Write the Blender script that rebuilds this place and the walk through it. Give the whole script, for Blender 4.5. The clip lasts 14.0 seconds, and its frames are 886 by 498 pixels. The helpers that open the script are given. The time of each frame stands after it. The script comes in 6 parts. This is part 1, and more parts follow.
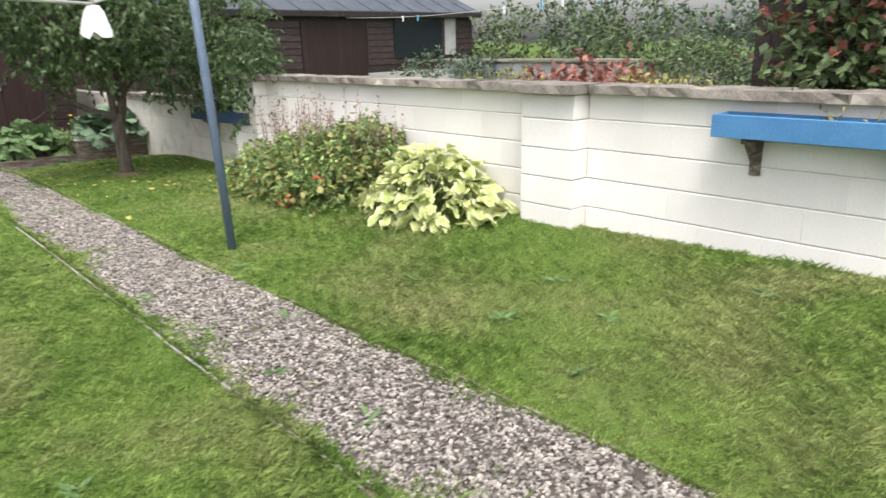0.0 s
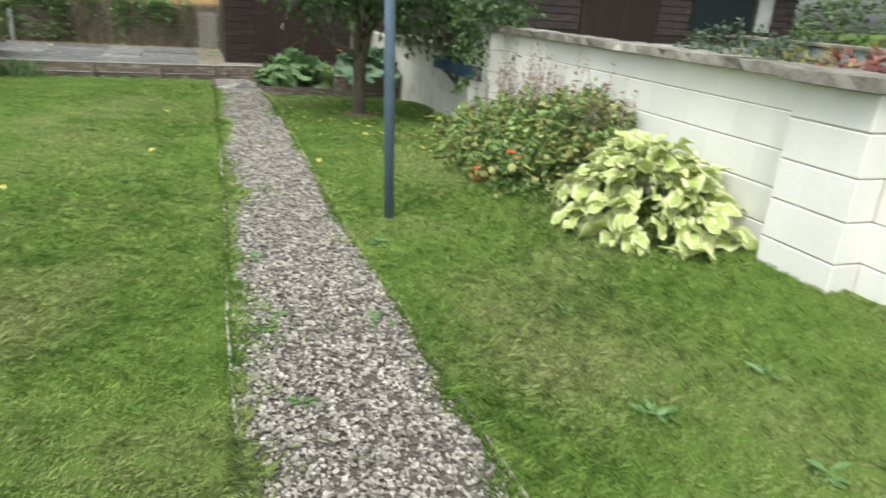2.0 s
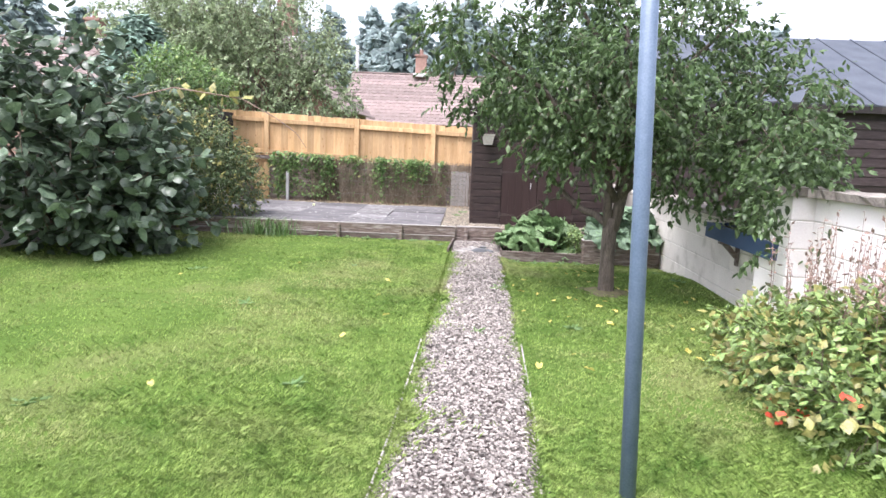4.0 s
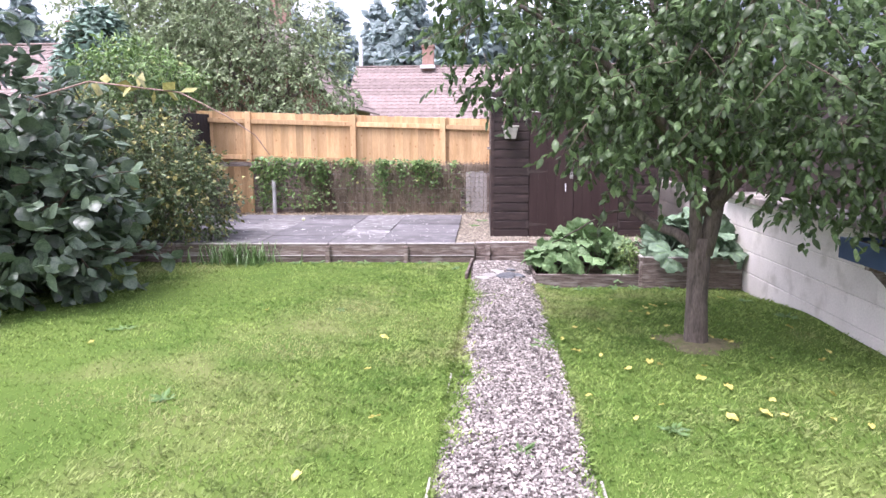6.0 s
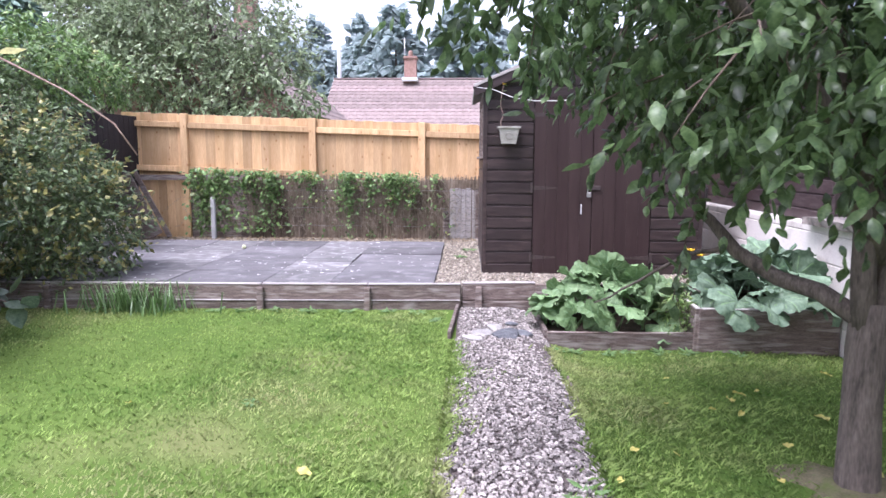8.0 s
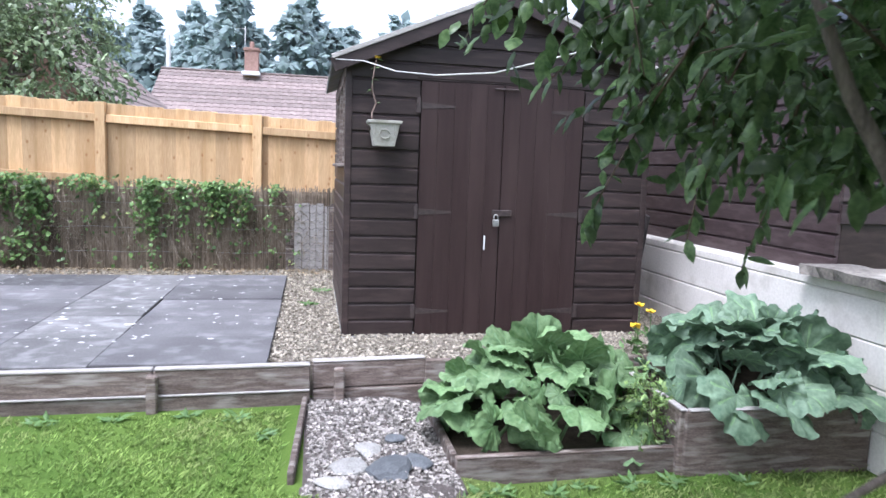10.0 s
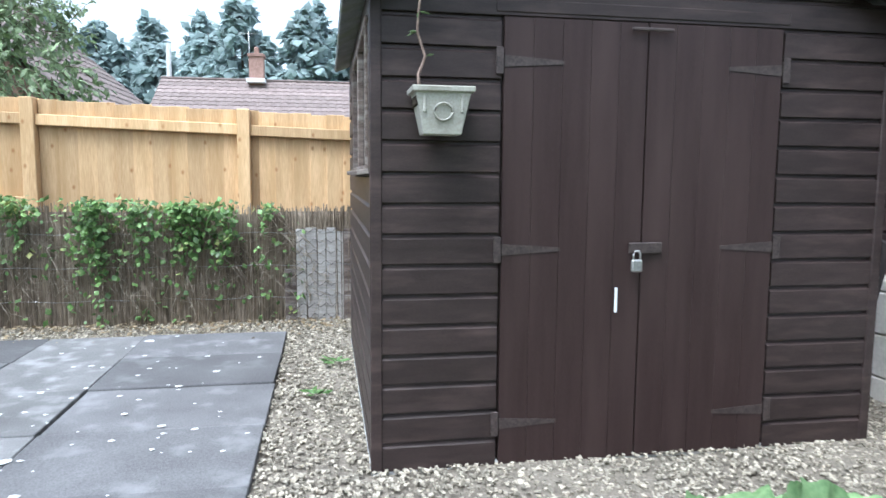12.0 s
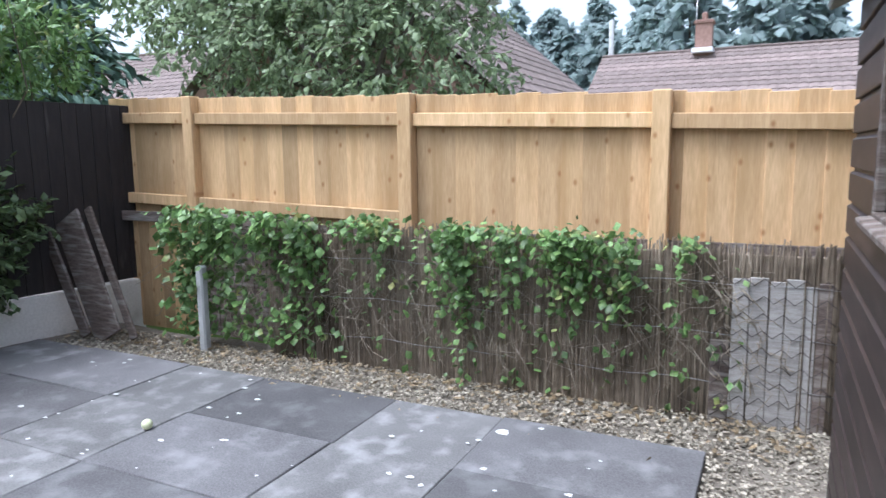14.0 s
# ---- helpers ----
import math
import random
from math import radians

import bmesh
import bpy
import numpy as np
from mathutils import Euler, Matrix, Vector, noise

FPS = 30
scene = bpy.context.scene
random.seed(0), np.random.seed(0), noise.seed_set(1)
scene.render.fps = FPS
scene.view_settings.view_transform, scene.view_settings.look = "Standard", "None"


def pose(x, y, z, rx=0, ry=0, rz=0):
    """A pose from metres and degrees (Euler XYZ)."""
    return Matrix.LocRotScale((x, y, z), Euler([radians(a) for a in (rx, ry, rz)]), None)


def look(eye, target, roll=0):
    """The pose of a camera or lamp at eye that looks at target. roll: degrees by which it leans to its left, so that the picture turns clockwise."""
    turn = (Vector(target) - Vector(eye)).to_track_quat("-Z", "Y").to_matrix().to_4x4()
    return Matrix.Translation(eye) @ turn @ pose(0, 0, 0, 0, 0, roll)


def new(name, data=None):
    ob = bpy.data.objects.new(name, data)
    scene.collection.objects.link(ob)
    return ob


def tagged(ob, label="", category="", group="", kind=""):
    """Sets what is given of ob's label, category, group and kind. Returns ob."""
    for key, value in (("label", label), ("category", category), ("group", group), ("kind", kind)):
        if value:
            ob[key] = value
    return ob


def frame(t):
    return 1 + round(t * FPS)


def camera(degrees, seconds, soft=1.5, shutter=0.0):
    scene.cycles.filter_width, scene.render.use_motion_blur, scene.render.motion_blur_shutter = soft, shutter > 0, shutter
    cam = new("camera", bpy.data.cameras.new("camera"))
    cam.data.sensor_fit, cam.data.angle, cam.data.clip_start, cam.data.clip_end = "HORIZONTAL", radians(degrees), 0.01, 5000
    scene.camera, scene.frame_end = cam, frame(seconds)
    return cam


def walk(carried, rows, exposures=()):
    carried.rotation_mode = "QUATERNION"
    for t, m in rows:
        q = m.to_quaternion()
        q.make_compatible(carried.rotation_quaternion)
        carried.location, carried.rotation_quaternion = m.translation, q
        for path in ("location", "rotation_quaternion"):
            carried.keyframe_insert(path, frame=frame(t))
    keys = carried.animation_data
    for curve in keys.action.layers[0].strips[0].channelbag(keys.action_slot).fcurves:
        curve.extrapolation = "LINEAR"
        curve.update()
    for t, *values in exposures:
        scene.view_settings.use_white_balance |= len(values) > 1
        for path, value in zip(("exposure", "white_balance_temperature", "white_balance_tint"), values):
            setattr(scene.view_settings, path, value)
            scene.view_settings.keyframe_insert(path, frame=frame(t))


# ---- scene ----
cam = camera(66.2, 14.0, 1.5, 0.2)
PATH = [
    (0, (0.808, 1.815, 1.067), (2.135, 3.194, 0.485), -1.4),
    (0.5, (1.128, 1.95, 1.043), (2.593, 3.18, 0.461), 2.6),
    (1, (1.404, 2.092, 1.027), (2.708, 3.451, 0.353), 1.9),
    (1.5, (1.756, 2.2, 1.022), (2.724, 3.824, 0.371), 5.7),
    (2, (2.005, 2.409, 0.949), (2.667, 4.169, 0.266), 4.0),
    (2.2, (2.098, 2.463, 0.978), (2.511, 4.308, 0.324), 3.3),
    (2.5, (2.206, 2.687, 1.031), (2.57, 4.505, 0.281), 2.1),
    (3, (2.367, 3.147, 0.991), (2.518, 5.073, 0.471), 2.1),
    (3.5, (2.451, 3.613, 0.99), (2.405, 5.577, 0.613), 2.0),
    (3.7, (2.496, 3.776, 0.968), (2.428, 5.749, 0.644), 2.4),
    (5.8, (2.408, 5.945, 0.976), (2.363, 7.926, 0.707), -0.1),
    (6, (2.417, 6.169, 0.992), (2.303, 8.14, 0.672), -0.3),
    (6.5, (2.45, 6.713, 0.919), (2.352, 8.698, 0.691), -1.1),
    (7, (2.436, 7.277, 0.908), (2.366, 9.262, 0.666), -0.4),
    (7.2, (2.435, 7.492, 0.895), (2.354, 9.47, 0.612), 0.1),
    (9.3, (2.243, 9.764, 0.816), (2.389, 11.746, 0.595), 0.8),
    (9.5, (2.277, 9.978, 0.852), (2.553, 11.939, 0.572), 0.3),
    (10, (2.328, 10.529, 0.866), (2.706, 12.478, 0.629), 2.1),
    (10.5, (2.332, 11.072, 0.831), (2.748, 13.018, 0.632), 1.4),
    (11, (2.354, 11.582, 0.847), (2.816, 13.504, 0.542), 0.3),
    (11.5, (2.39, 12.079, 0.861), (2.739, 14.027, 0.573), 1.6),
    (12, (2.37, 12.579, 0.849), (2.708, 14.538, 0.633), 0.4),
    (12.5, (2.382, 13.038, 0.849), (2.574, 15.017, 0.63), -1.1),
    (13, (2.397, 13.546, 0.874), (2.295, 15.53, 0.640), 1.3),
    (13.5, (2.364, 14.03, 0.84), (1.757, 15.93, 0.695), 1.2),
    (14, (2.3, 14.421, 1.046), (1.429, 16.199, 0.763), -0.7),
]
EXPOSURES = [(0, 1.1, 6500, 11), (0.5, 1.05, 6450, 9), (1, 0.92, 6450, 5), (2, 0.92, 6400, 0), (3, 1.3, 6150, 0), (3.7, 1.7, 6100, 13), (5.8, 1.8, 5950, 30), (7.2, 1.75, 5750, 30), (9.5, 1.55, 5500, 19), (12, 1.58, 5350, 5), (13, 1.62, 5350, 2), (13.5, 1.62, 5300, 5), (14, 1.27, 5400, 11)]
walk(cam, [(t, look(eye, target, roll)) for t, eye, target, roll in PATH], EXPOSURES)

# ---- world, sun, exposure ----
world = bpy.data.worlds.new("overcast_sky")
scene.world = world
world.use_nodes = True
wn, wl = world.node_tree.nodes, world.node_tree.links
sky = wn.new("ShaderNodeTexSky")
sky.sky_type, sky.sun_disc = "NISHITA", False
sky.sun_elevation, sky.sun_rotation = radians(64), radians(225)
sky.air_density, sky.dust_density, sky.ozone_density = 1.0, 4.0, 1.0
soften = wn.new("ShaderNodeHueSaturation")
soften.inputs["Saturation"].default_value = 0.3
wl.new(sky.outputs[0], soften.inputs["Color"])
wl.new(soften.outputs[0], wn["Background"].inputs["Color"])
wn["Background"].inputs["Strength"].default_value = 0.15
sun_data = bpy.data.lights.new("sun", "SUN")
sun_data.energy, sun_data.angle, sun_data.color = 1.2, radians(25), (1.0, 0.96, 0.9)
sun = new("sun", sun_data)
sun.matrix_world = look((-4.5, 3.5, 13), (0, 8, 0))


# ---- materials ----
def material(name, dark, light, scale=8.0, rough=0.8, bump=0.3, grain=120.0, stretch=(1, 1, 1), metal=0.0, knots=None,
             vary=0.12, stain=None, stain_scale=1.5, stain_edge=(0.5, 0.75), coat=0.0, spec=0.5, translucent=0.0, islands=False):
    """Two colours mixed by a coarse and a fine noise, fine relief, a value that differs from piece to piece, and stains."""
    m = bpy.data.materials.new(name)
    m.use_nodes = True
    n, l = m.node_tree.nodes, m.node_tree.links
    bsdf = n["Principled BSDF"]
    place = n.new("ShaderNodeTexCoord")
    geo = n.new("ShaderNodeNewGeometry")
    mapping = n.new("ShaderNodeMapping")
    mapping.inputs["Scale"].default_value = stretch
    l.new(geo.outputs["Position"] if not islands == "object" else place.outputs["Object"], mapping.inputs["Vector"])
    coarse, fine = n.new("ShaderNodeTexNoise"), n.new("ShaderNodeTexNoise")
    coarse.inputs["Scale"].default_value, coarse.inputs["Detail"].default_value = scale, 5
    fine.inputs["Scale"].default_value, fine.inputs["Detail"].default_value = grain, 3
    l.new(mapping.outputs[0], coarse.inputs["Vector"])
    l.new(mapping.outputs[0], fine.inputs["Vector"])
    both = n.new("ShaderNodeMath")
    both.operation = "ADD"
    half = n.new("ShaderNodeMath")
    half.operation = "MULTIPLY"
    half.inputs[1].default_value = 0.5
    l.new(coarse.outputs["Fac"], both.inputs[0])
    l.new(fine.outputs["Fac"], both.inputs[1])
    l.new(both.outputs[0], half.inputs[0])
    spread = n.new("ShaderNodeMapRange")
    spread.inputs[1].default_value, spread.inputs[2].default_value = 0.34, 0.66
    l.new(half.outputs[0], spread.inputs[0])
    mix = n.new("ShaderNodeMix")
    mix.data_type = "RGBA"
    mix.inputs[6].default_value, mix.inputs[7].default_value = (*dark, 1), (*light, 1)
    l.new(spread.outputs[0], mix.inputs[0])
    colour = mix.outputs[2]
    if stain:
        blot = n.new("ShaderNodeTexNoise")
        blot.inputs["Scale"].default_value, blot.inputs["Detail"].default_value = stain_scale, 6
        l.new(mapping.outputs[0], blot.inputs["Vector"])
        edge = n.new("ShaderNodeMapRange")
        edge.inputs[1].default_value, edge.inputs[2].default_value = stain_edge
        l.new(blot.outputs["Fac"], edge.inputs[0])
        over = n.new("ShaderNodeMix")
        over.data_type = "RGBA"
        over.inputs[7].default_value = (*stain, 1)
        l.new(edge.outputs[0], over.inputs[0])
        l.new(colour, over.inputs[6])
        colour = over.outputs[2]
    if knots:
        spots = n.new("ShaderNodeMapping")
        spots.inputs["Scale"].default_value = (7, 1, 4.5)
        spots.inputs["Rotation"].default_value = (radians(90), 0, 0)
        l.new(geo.outputs["Position"], spots.inputs["Vector"])
        cells = n.new("ShaderNodeTexVoronoi")
        cells.voronoi_dimensions = "2D"
        cells.inputs["Scale"].default_value = 1.0
        l.new(spots.outputs[0], cells.inputs["Vector"])
        ring = n.new("ShaderNodeMapRange")
        ring.inputs[1].default_value, ring.inputs[2].default_value = 0.115, 0.03
        l.new(cells.outputs["Distance"], ring.inputs[0])
        few = n.new("ShaderNodeMath")
        few.operation = "GREATER_THAN"
        few.inputs[1].default_value = 0.5
        pick = n.new("ShaderNodeSeparateColor")
        l.new(cells.outputs["Color"], pick.inputs[0])
        l.new(pick.outputs[0], few.inputs[0])
        there = n.new("ShaderNodeMath")
        there.operation = "MULTIPLY"
        l.new(ring.outputs[0], there.inputs[0])
        l.new(few.outputs[0], there.inputs[1])
        knot = n.new("ShaderNodeMix")
        knot.data_type = "RGBA"
        knot.inputs[7].default_value = (*knots, 1)
        l.new(there.outputs[0], knot.inputs[0])
        l.new(colour, knot.inputs[6])
        colour = knot.outputs[2]
    if vary:
        info = n.new("ShaderNodeObjectInfo")
        shade = n.new("ShaderNodeMapRange")
        shade.inputs[3].default_value, shade.inputs[4].default_value = 1 - vary, 1 + vary
        l.new(geo.outputs["Random Per Island"] if islands is True else info.outputs["Random"], shade.inputs[0])
        tone = n.new("ShaderNodeHueSaturation")
        l.new(shade.outputs[0], tone.inputs["Value"])
        l.new(colour, tone.inputs["Color"])
        colour = tone.outputs[0]
    l.new(colour, bsdf.inputs["Base Color"])
    bsdf.inputs["Roughness"].default_value, bsdf.inputs["Metallic"].default_value = rough, metal
    bsdf.inputs["Specular IOR Level"].default_value = spec
    bsdf.inputs["Coat Weight"].default_value = coat
    if bump:
        relief = n.new("ShaderNodeBump")
        relief.inputs["Strength"].default_value, relief.inputs["Distance"].default_value = bump, 0.006
        l.new(half.outputs[0], relief.inputs["Height"])
        l.new(relief.outputs[0], bsdf.inputs["Normal"])
    if translucent:
        thin = n.new("ShaderNodeBsdfTranslucent")
        l.new(colour, thin.inputs["Color"])
        blend = n.new("ShaderNodeMixShader")
        blend.inputs[0].default_value = translucent
        l.new(bsdf.outputs[0], blend.inputs[1])
        l.new(thin.outputs[0], blend.inputs[2])
        l.new(blend.outputs[0], n["Material Output"].inputs["Surface"])
    return m


def leafy(name, dark, light, rough=0.45, vary=0.45, translucent=0.25, spec=0.5, scale=25, stain=None):
    return material(name, dark, light, scale=scale, rough=rough, bump=0.15, grain=90, vary=vary, islands=True,
                    translucent=translucent, spec=spec, stain=stain, stain_scale=6, stain_edge=(0.6, 0.72))


SOIL = material("lawn_soil", (0.056, 0.104, 0.018), (0.108, 0.162, 0.034), scale=1.2, rough=1, bump=0.6, vary=0,
                stain=(0.18, 0.185, 0.075), stain_scale=0.9, stain_edge=(0.54, 0.78), spec=0.1)
GRASS = material("grass_blades", (0.086, 0.166, 0.031), (0.274, 0.366, 0.104), scale=2.6, rough=0.6, bump=0, grain=14, vary=0.42, islands=True,
                 stain=(0.34, 0.34, 0.16), stain_scale=0.95, stain_edge=(0.48, 0.76), spec=0.12, translucent=0.35)
PATH_BED = material("path_bed", (0.055, 0.045, 0.04), (0.13, 0.11, 0.10), scale=30, rough=1, bump=1, vary=0, spec=0.2)
PATIO_BED = material("patio_bed", (0.12, 0.10, 0.08), (0.24, 0.21, 0.17), scale=30, rough=1, bump=1, vary=0, spec=0.2)
GRAVEL = material("purple_grey_gravel", (0.156, 0.140, 0.124), (0.390, 0.353, 0.318), scale=14, rough=0.9, bump=0.4, vary=0.62, islands=True, spec=0.3)
PEBBLE = material("buff_gravel", (0.20, 0.172, 0.13), (0.42, 0.375, 0.30), scale=14, rough=0.9, bump=0.4, vary=0.48, islands=True, spec=0.3)
PAINT = material("cream_masonry_paint", (0.75, 0.715, 0.685), (0.84, 0.81, 0.785), scale=2.2, rough=0.85, bump=0.35, grain=70, vary=0.03,
                 stain=(0.64, 0.60, 0.54), stain_scale=1.3, stain_edge=(0.62, 0.9), spec=0.25)
PAINT_OLD = material("dirty_cream_masonry_paint", (0.60, 0.56, 0.505), (0.76, 0.715, 0.66), scale=2.6, rough=0.9, bump=0.15, grain=60, vary=0.06,
                     stain=(0.40, 0.365, 0.31), stain_scale=4.0, stain_edge=(0.54, 0.8), spec=0.1)
JOINT = material("wall_joint", (0.40, 0.37, 0.33), (0.62, 0.58, 0.53), scale=5, rough=1, bump=0.4, vary=0)
COPING = material("weathered_coping", (0.095, 0.085, 0.074), (0.25, 0.222, 0.19), scale=9, rough=0.95, bump=0.8, grain=60, vary=0.2,
                  stain=(0.36, 0.34, 0.29), stain_scale=5)
BLOCK = material("bare_grey_block", (0.22, 0.23, 0.24), (0.36, 0.37, 0.38), scale=6, rough=0.95, bump=0.4, vary=0.08)
SHED = material("dark_brown_stained_board", (0.0205, 0.0128, 0.0115), (0.043, 0.0292, 0.0265), scale=3, rough=0.48, bump=0.25, grain=40,
                stretch=(2.5, 2.5, 12), vary=0.16, stain=(0.062, 0.041, 0.037), stain_scale=2, spec=0.36)
# SHED's browns made lighter and bluer, the reflected sky put into the colour.
WORKSHOP = material("sky_sheen_brown_board", (0.034, 0.022, 0.022), (0.072, 0.050, 0.050), scale=3, rough=0.5, bump=0.25, grain=40,
                    stretch=(2.5, 2.5, 12), vary=0.18, stain=(0.10, 0.076, 0.074), stain_scale=2, spec=0.35)
SHED_DOOR = material("dark_brown_stained_door", (0.023, 0.0125, 0.0112), (0.040, 0.0235, 0.0215), scale=3, rough=0.5, bump=0.2, grain=50,
                     stretch=(10, 10, 1), vary=0.03, spec=0.3, stain=(0.048, 0.030, 0.027), stain_scale=0.7, stain_edge=(0.5, 0.75))
IRON = material("brown_painted_iron", (0.03, 0.022, 0.02), (0.075, 0.055, 0.05), scale=30, rough=0.55, bump=0.2, metal=0.2, vary=0)
STEEL = material("dull_steel", (0.32, 0.31, 0.30), (0.55, 0.54, 0.52), scale=40, rough=0.4, bump=0.1, metal=0.8, vary=0)
FENCE = material("honey_fence_board", (0.46, 0.29, 0.138), (0.66, 0.455, 0.25), scale=1.6, rough=0.8, bump=0.3, grain=16,
                 stretch=(9, 9, 0.8), vary=0.24, stain=(0.42, 0.265, 0.12), stain_scale=0.9, spec=0.3, knots=(0.36, 0.19, 0.08))
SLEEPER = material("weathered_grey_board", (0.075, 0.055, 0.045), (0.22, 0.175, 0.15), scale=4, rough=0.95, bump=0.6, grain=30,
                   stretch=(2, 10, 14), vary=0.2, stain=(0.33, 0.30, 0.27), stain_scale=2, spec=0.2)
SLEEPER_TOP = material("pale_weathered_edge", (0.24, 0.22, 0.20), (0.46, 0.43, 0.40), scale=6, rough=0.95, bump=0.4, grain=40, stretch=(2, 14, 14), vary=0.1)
SLAB = material("grey_paving_slab", (0.080, 0.076, 0.077), (0.16, 0.154, 0.155), scale=3, rough=0.85, bump=0.25, grain=130, vary=0.36,
                stain=(0.22, 0.215, 0.215), stain_scale=6.0, stain_edge=(0.54, 0.8), spec=0.4)
SLAB_PALE = material("pale_worn_slab", (0.098, 0.094, 0.092), (0.180, 0.174, 0.170), scale=3.5, rough=0.85, bump=0.25, grain=130, vary=0.22,
                     stain=(0.30, 0.295, 0.29), stain_scale=7.0, stain_edge=(0.5, 0.8), spec=0.4)
LICHEN = material("white_lichen", (0.5, 0.5, 0.48), (0.72, 0.72, 0.68), scale=50, rough=1, bump=0.3, vary=0.1)
REED = material("weathered_reed", (0.15, 0.115, 0.080), (0.35, 0.285, 0.215), scale=4, rough=0.95, bump=0.3, grain=30, stretch=(1, 1, 0.5), vary=0.32, islands=True,
                stain=(0.10, 0.078, 0.055), stain_scale=2.6, stain_edge=(0.49, 0.68), spec=0.2)
DRY_VINE = material("dry_pale_vine", (0.26, 0.21, 0.15), (0.48, 0.41, 0.32), scale=30, rough=0.95, bump=0.1, vary=0.2)
CONCRETE = material("pale_concrete", (0.30, 0.30, 0.29), (0.46, 0.46, 0.45), scale=5, rough=0.95, bump=0.4, vary=0.05)
BLUE = material("bright_blue_paint", (0.055, 0.19, 0.40), (0.085, 0.25, 0.48), scale=5, rough=0.55, bump=0.15, grain=60, vary=0.04,
                stain=(0.12, 0.26, 0.42), stain_scale=4, stain_edge=(0.6, 0.8))
NAVY = material("faded_navy_paint", (0.02, 0.045, 0.10), (0.04, 0.075, 0.15), scale=5, rough=0.6, bump=0.15, vary=0.04)
POLE = material("blue_grey_painted_steel", (0.085, 0.125, 0.185), (0.14, 0.19, 0.265), scale=12, rough=0.5, bump=0.15, vary=0.0)
POT = material("weathered_white_plastic", (0.30, 0.285, 0.24), (0.46, 0.44, 0.385), scale=9, rough=0.6, bump=0.15, vary=0.0, stain=(0.2, 0.18, 0.13), stain_scale=9)
ROPE = material("pale_rope", (0.42, 0.41, 0.38), (0.6, 0.58, 0.54), scale=60, rough=0.95, bump=0.4, vary=0)
BARK = material("grey_brown_bark", (0.045, 0.036, 0.028), (0.16, 0.13, 0.105), scale=10, rough=0.95, bump=0.9, grain=45, stretch=(3, 3, 0.6), vary=0.05)
TWIG = material("brown_twig", (0.07, 0.05, 0.035), (0.16, 0.12, 0.09), scale=20, rough=0.95, bump=0.3, vary=0.2)
EARTH = material("dark_earth", (0.022, 0.017, 0.012), (0.075, 0.058, 0.042), scale=14, rough=1, bump=1, vary=0, spec=0.15)
BARE = material("trodden_earth", (0.085, 0.082, 0.042), (0.19, 0.165, 0.10), scale=16, rough=1, bump=1, vary=0, stain=(0.10, 0.14, 0.035), stain_scale=9, spec=0.15)
ROOF_FELT = material("mossy_roof_felt", (0.14, 0.15, 0.15), (0.30, 0.31, 0.30), scale=10, rough=0.95, bump=0.5, vary=0.0, stain=(0.16, 0.18, 0.10), stain_scale=4)
ROOF_SHEET = material("grey_blue_roof_sheet", (0.055, 0.064, 0.08), (0.10, 0.113, 0.135), scale=3, rough=0.8, bump=0.1, vary=0.05, spec=0.25)
TILE = material("red_brown_roof_tile", (0.15, 0.112, 0.10), (0.265, 0.21, 0.19), scale=4, rough=0.9, bump=0.4, vary=0.18)
BRICK = material("red_brick", (0.20, 0.115, 0.09), (0.34, 0.215, 0.175), scale=8, rough=0.95, bump=0.5, vary=0.12)
WHITE = material("white_paint", (0.70, 0.71, 0.72), (0.80, 0.81, 0.82), scale=9, rough=0.5, bump=0.05, vary=0)
DARKBOARD = material("dark_panel", (0.010, 0.008, 0.008), (0.03, 0.022, 0.02), scale=5, rough=0.8, bump=0.3, stretch=(6, 6, 1), vary=0.1,
                     stain=(0.11, 0.09, 0.085), stain_scale=1.5, stain_edge=(0.62, 0.8))
STONE = material("grey_stone", (0.20, 0.19, 0.17), (0.42, 0.40, 0.37), scale=16, rough=0.9, bump=0.5, vary=0.25)
SLATE = material("dark_slate", (0.055, 0.06, 0.065), (0.13, 0.135, 0.14), scale=16, rough=0.8, bump=0.4, vary=0.25)
BALL = material("yellow_green_felt", (0.55, 0.57, 0.30), (0.74, 0.75, 0.52), scale=60, rough=1, bump=0.3, vary=0)
YELLOW = material("yellow_petal", (0.72, 0.44, 0.01), (0.85, 0.62, 0.03), scale=30, rough=0.6, bump=0.05, vary=0.1)
RED = material("red_petal", (0.42, 0.04, 0.02), (0.62, 0.09, 0.04), scale=30, rough=0.6, bump=0.05, vary=0.2)
PEG = material("coloured_peg", (0.1, 0.35, 0.6), (0.15, 0.45, 0.7), scale=30, rough=0.5, bump=0, vary=0.2)
HOSTA_RIM = leafy("cream_leaf_margin", (0.50, 0.54, 0.24), (0.76, 0.76, 0.50), rough=0.5, vary=0.12, scale=9)
HOSTA = leafy("variegated_hosta_leaf", (0.27, 0.36, 0.09), (0.60, 0.63, 0.26), rough=0.5, vary=0.3, scale=12, stain=(0.78, 0.77, 0.52))
RHUBARB = material("rhubarb_leaf", (0.082, 0.160, 0.055), (0.225, 0.330, 0.150), scale=14, rough=0.62, bump=0.35, grain=45, vary=0.25, translucent=0.2)
VEIN = material("pale_leaf_rib", (0.15, 0.26, 0.12), (0.27, 0.40, 0.21), scale=14, rough=0.6, bump=0.2, vary=0.2, translucent=0.2)
BERGENIA = material("blue_green_leaf", (0.082, 0.142, 0.083), (0.205, 0.290, 0.185), scale=14, rough=0.58, bump=0.35, grain=45, vary=0.25, translucent=0.15)
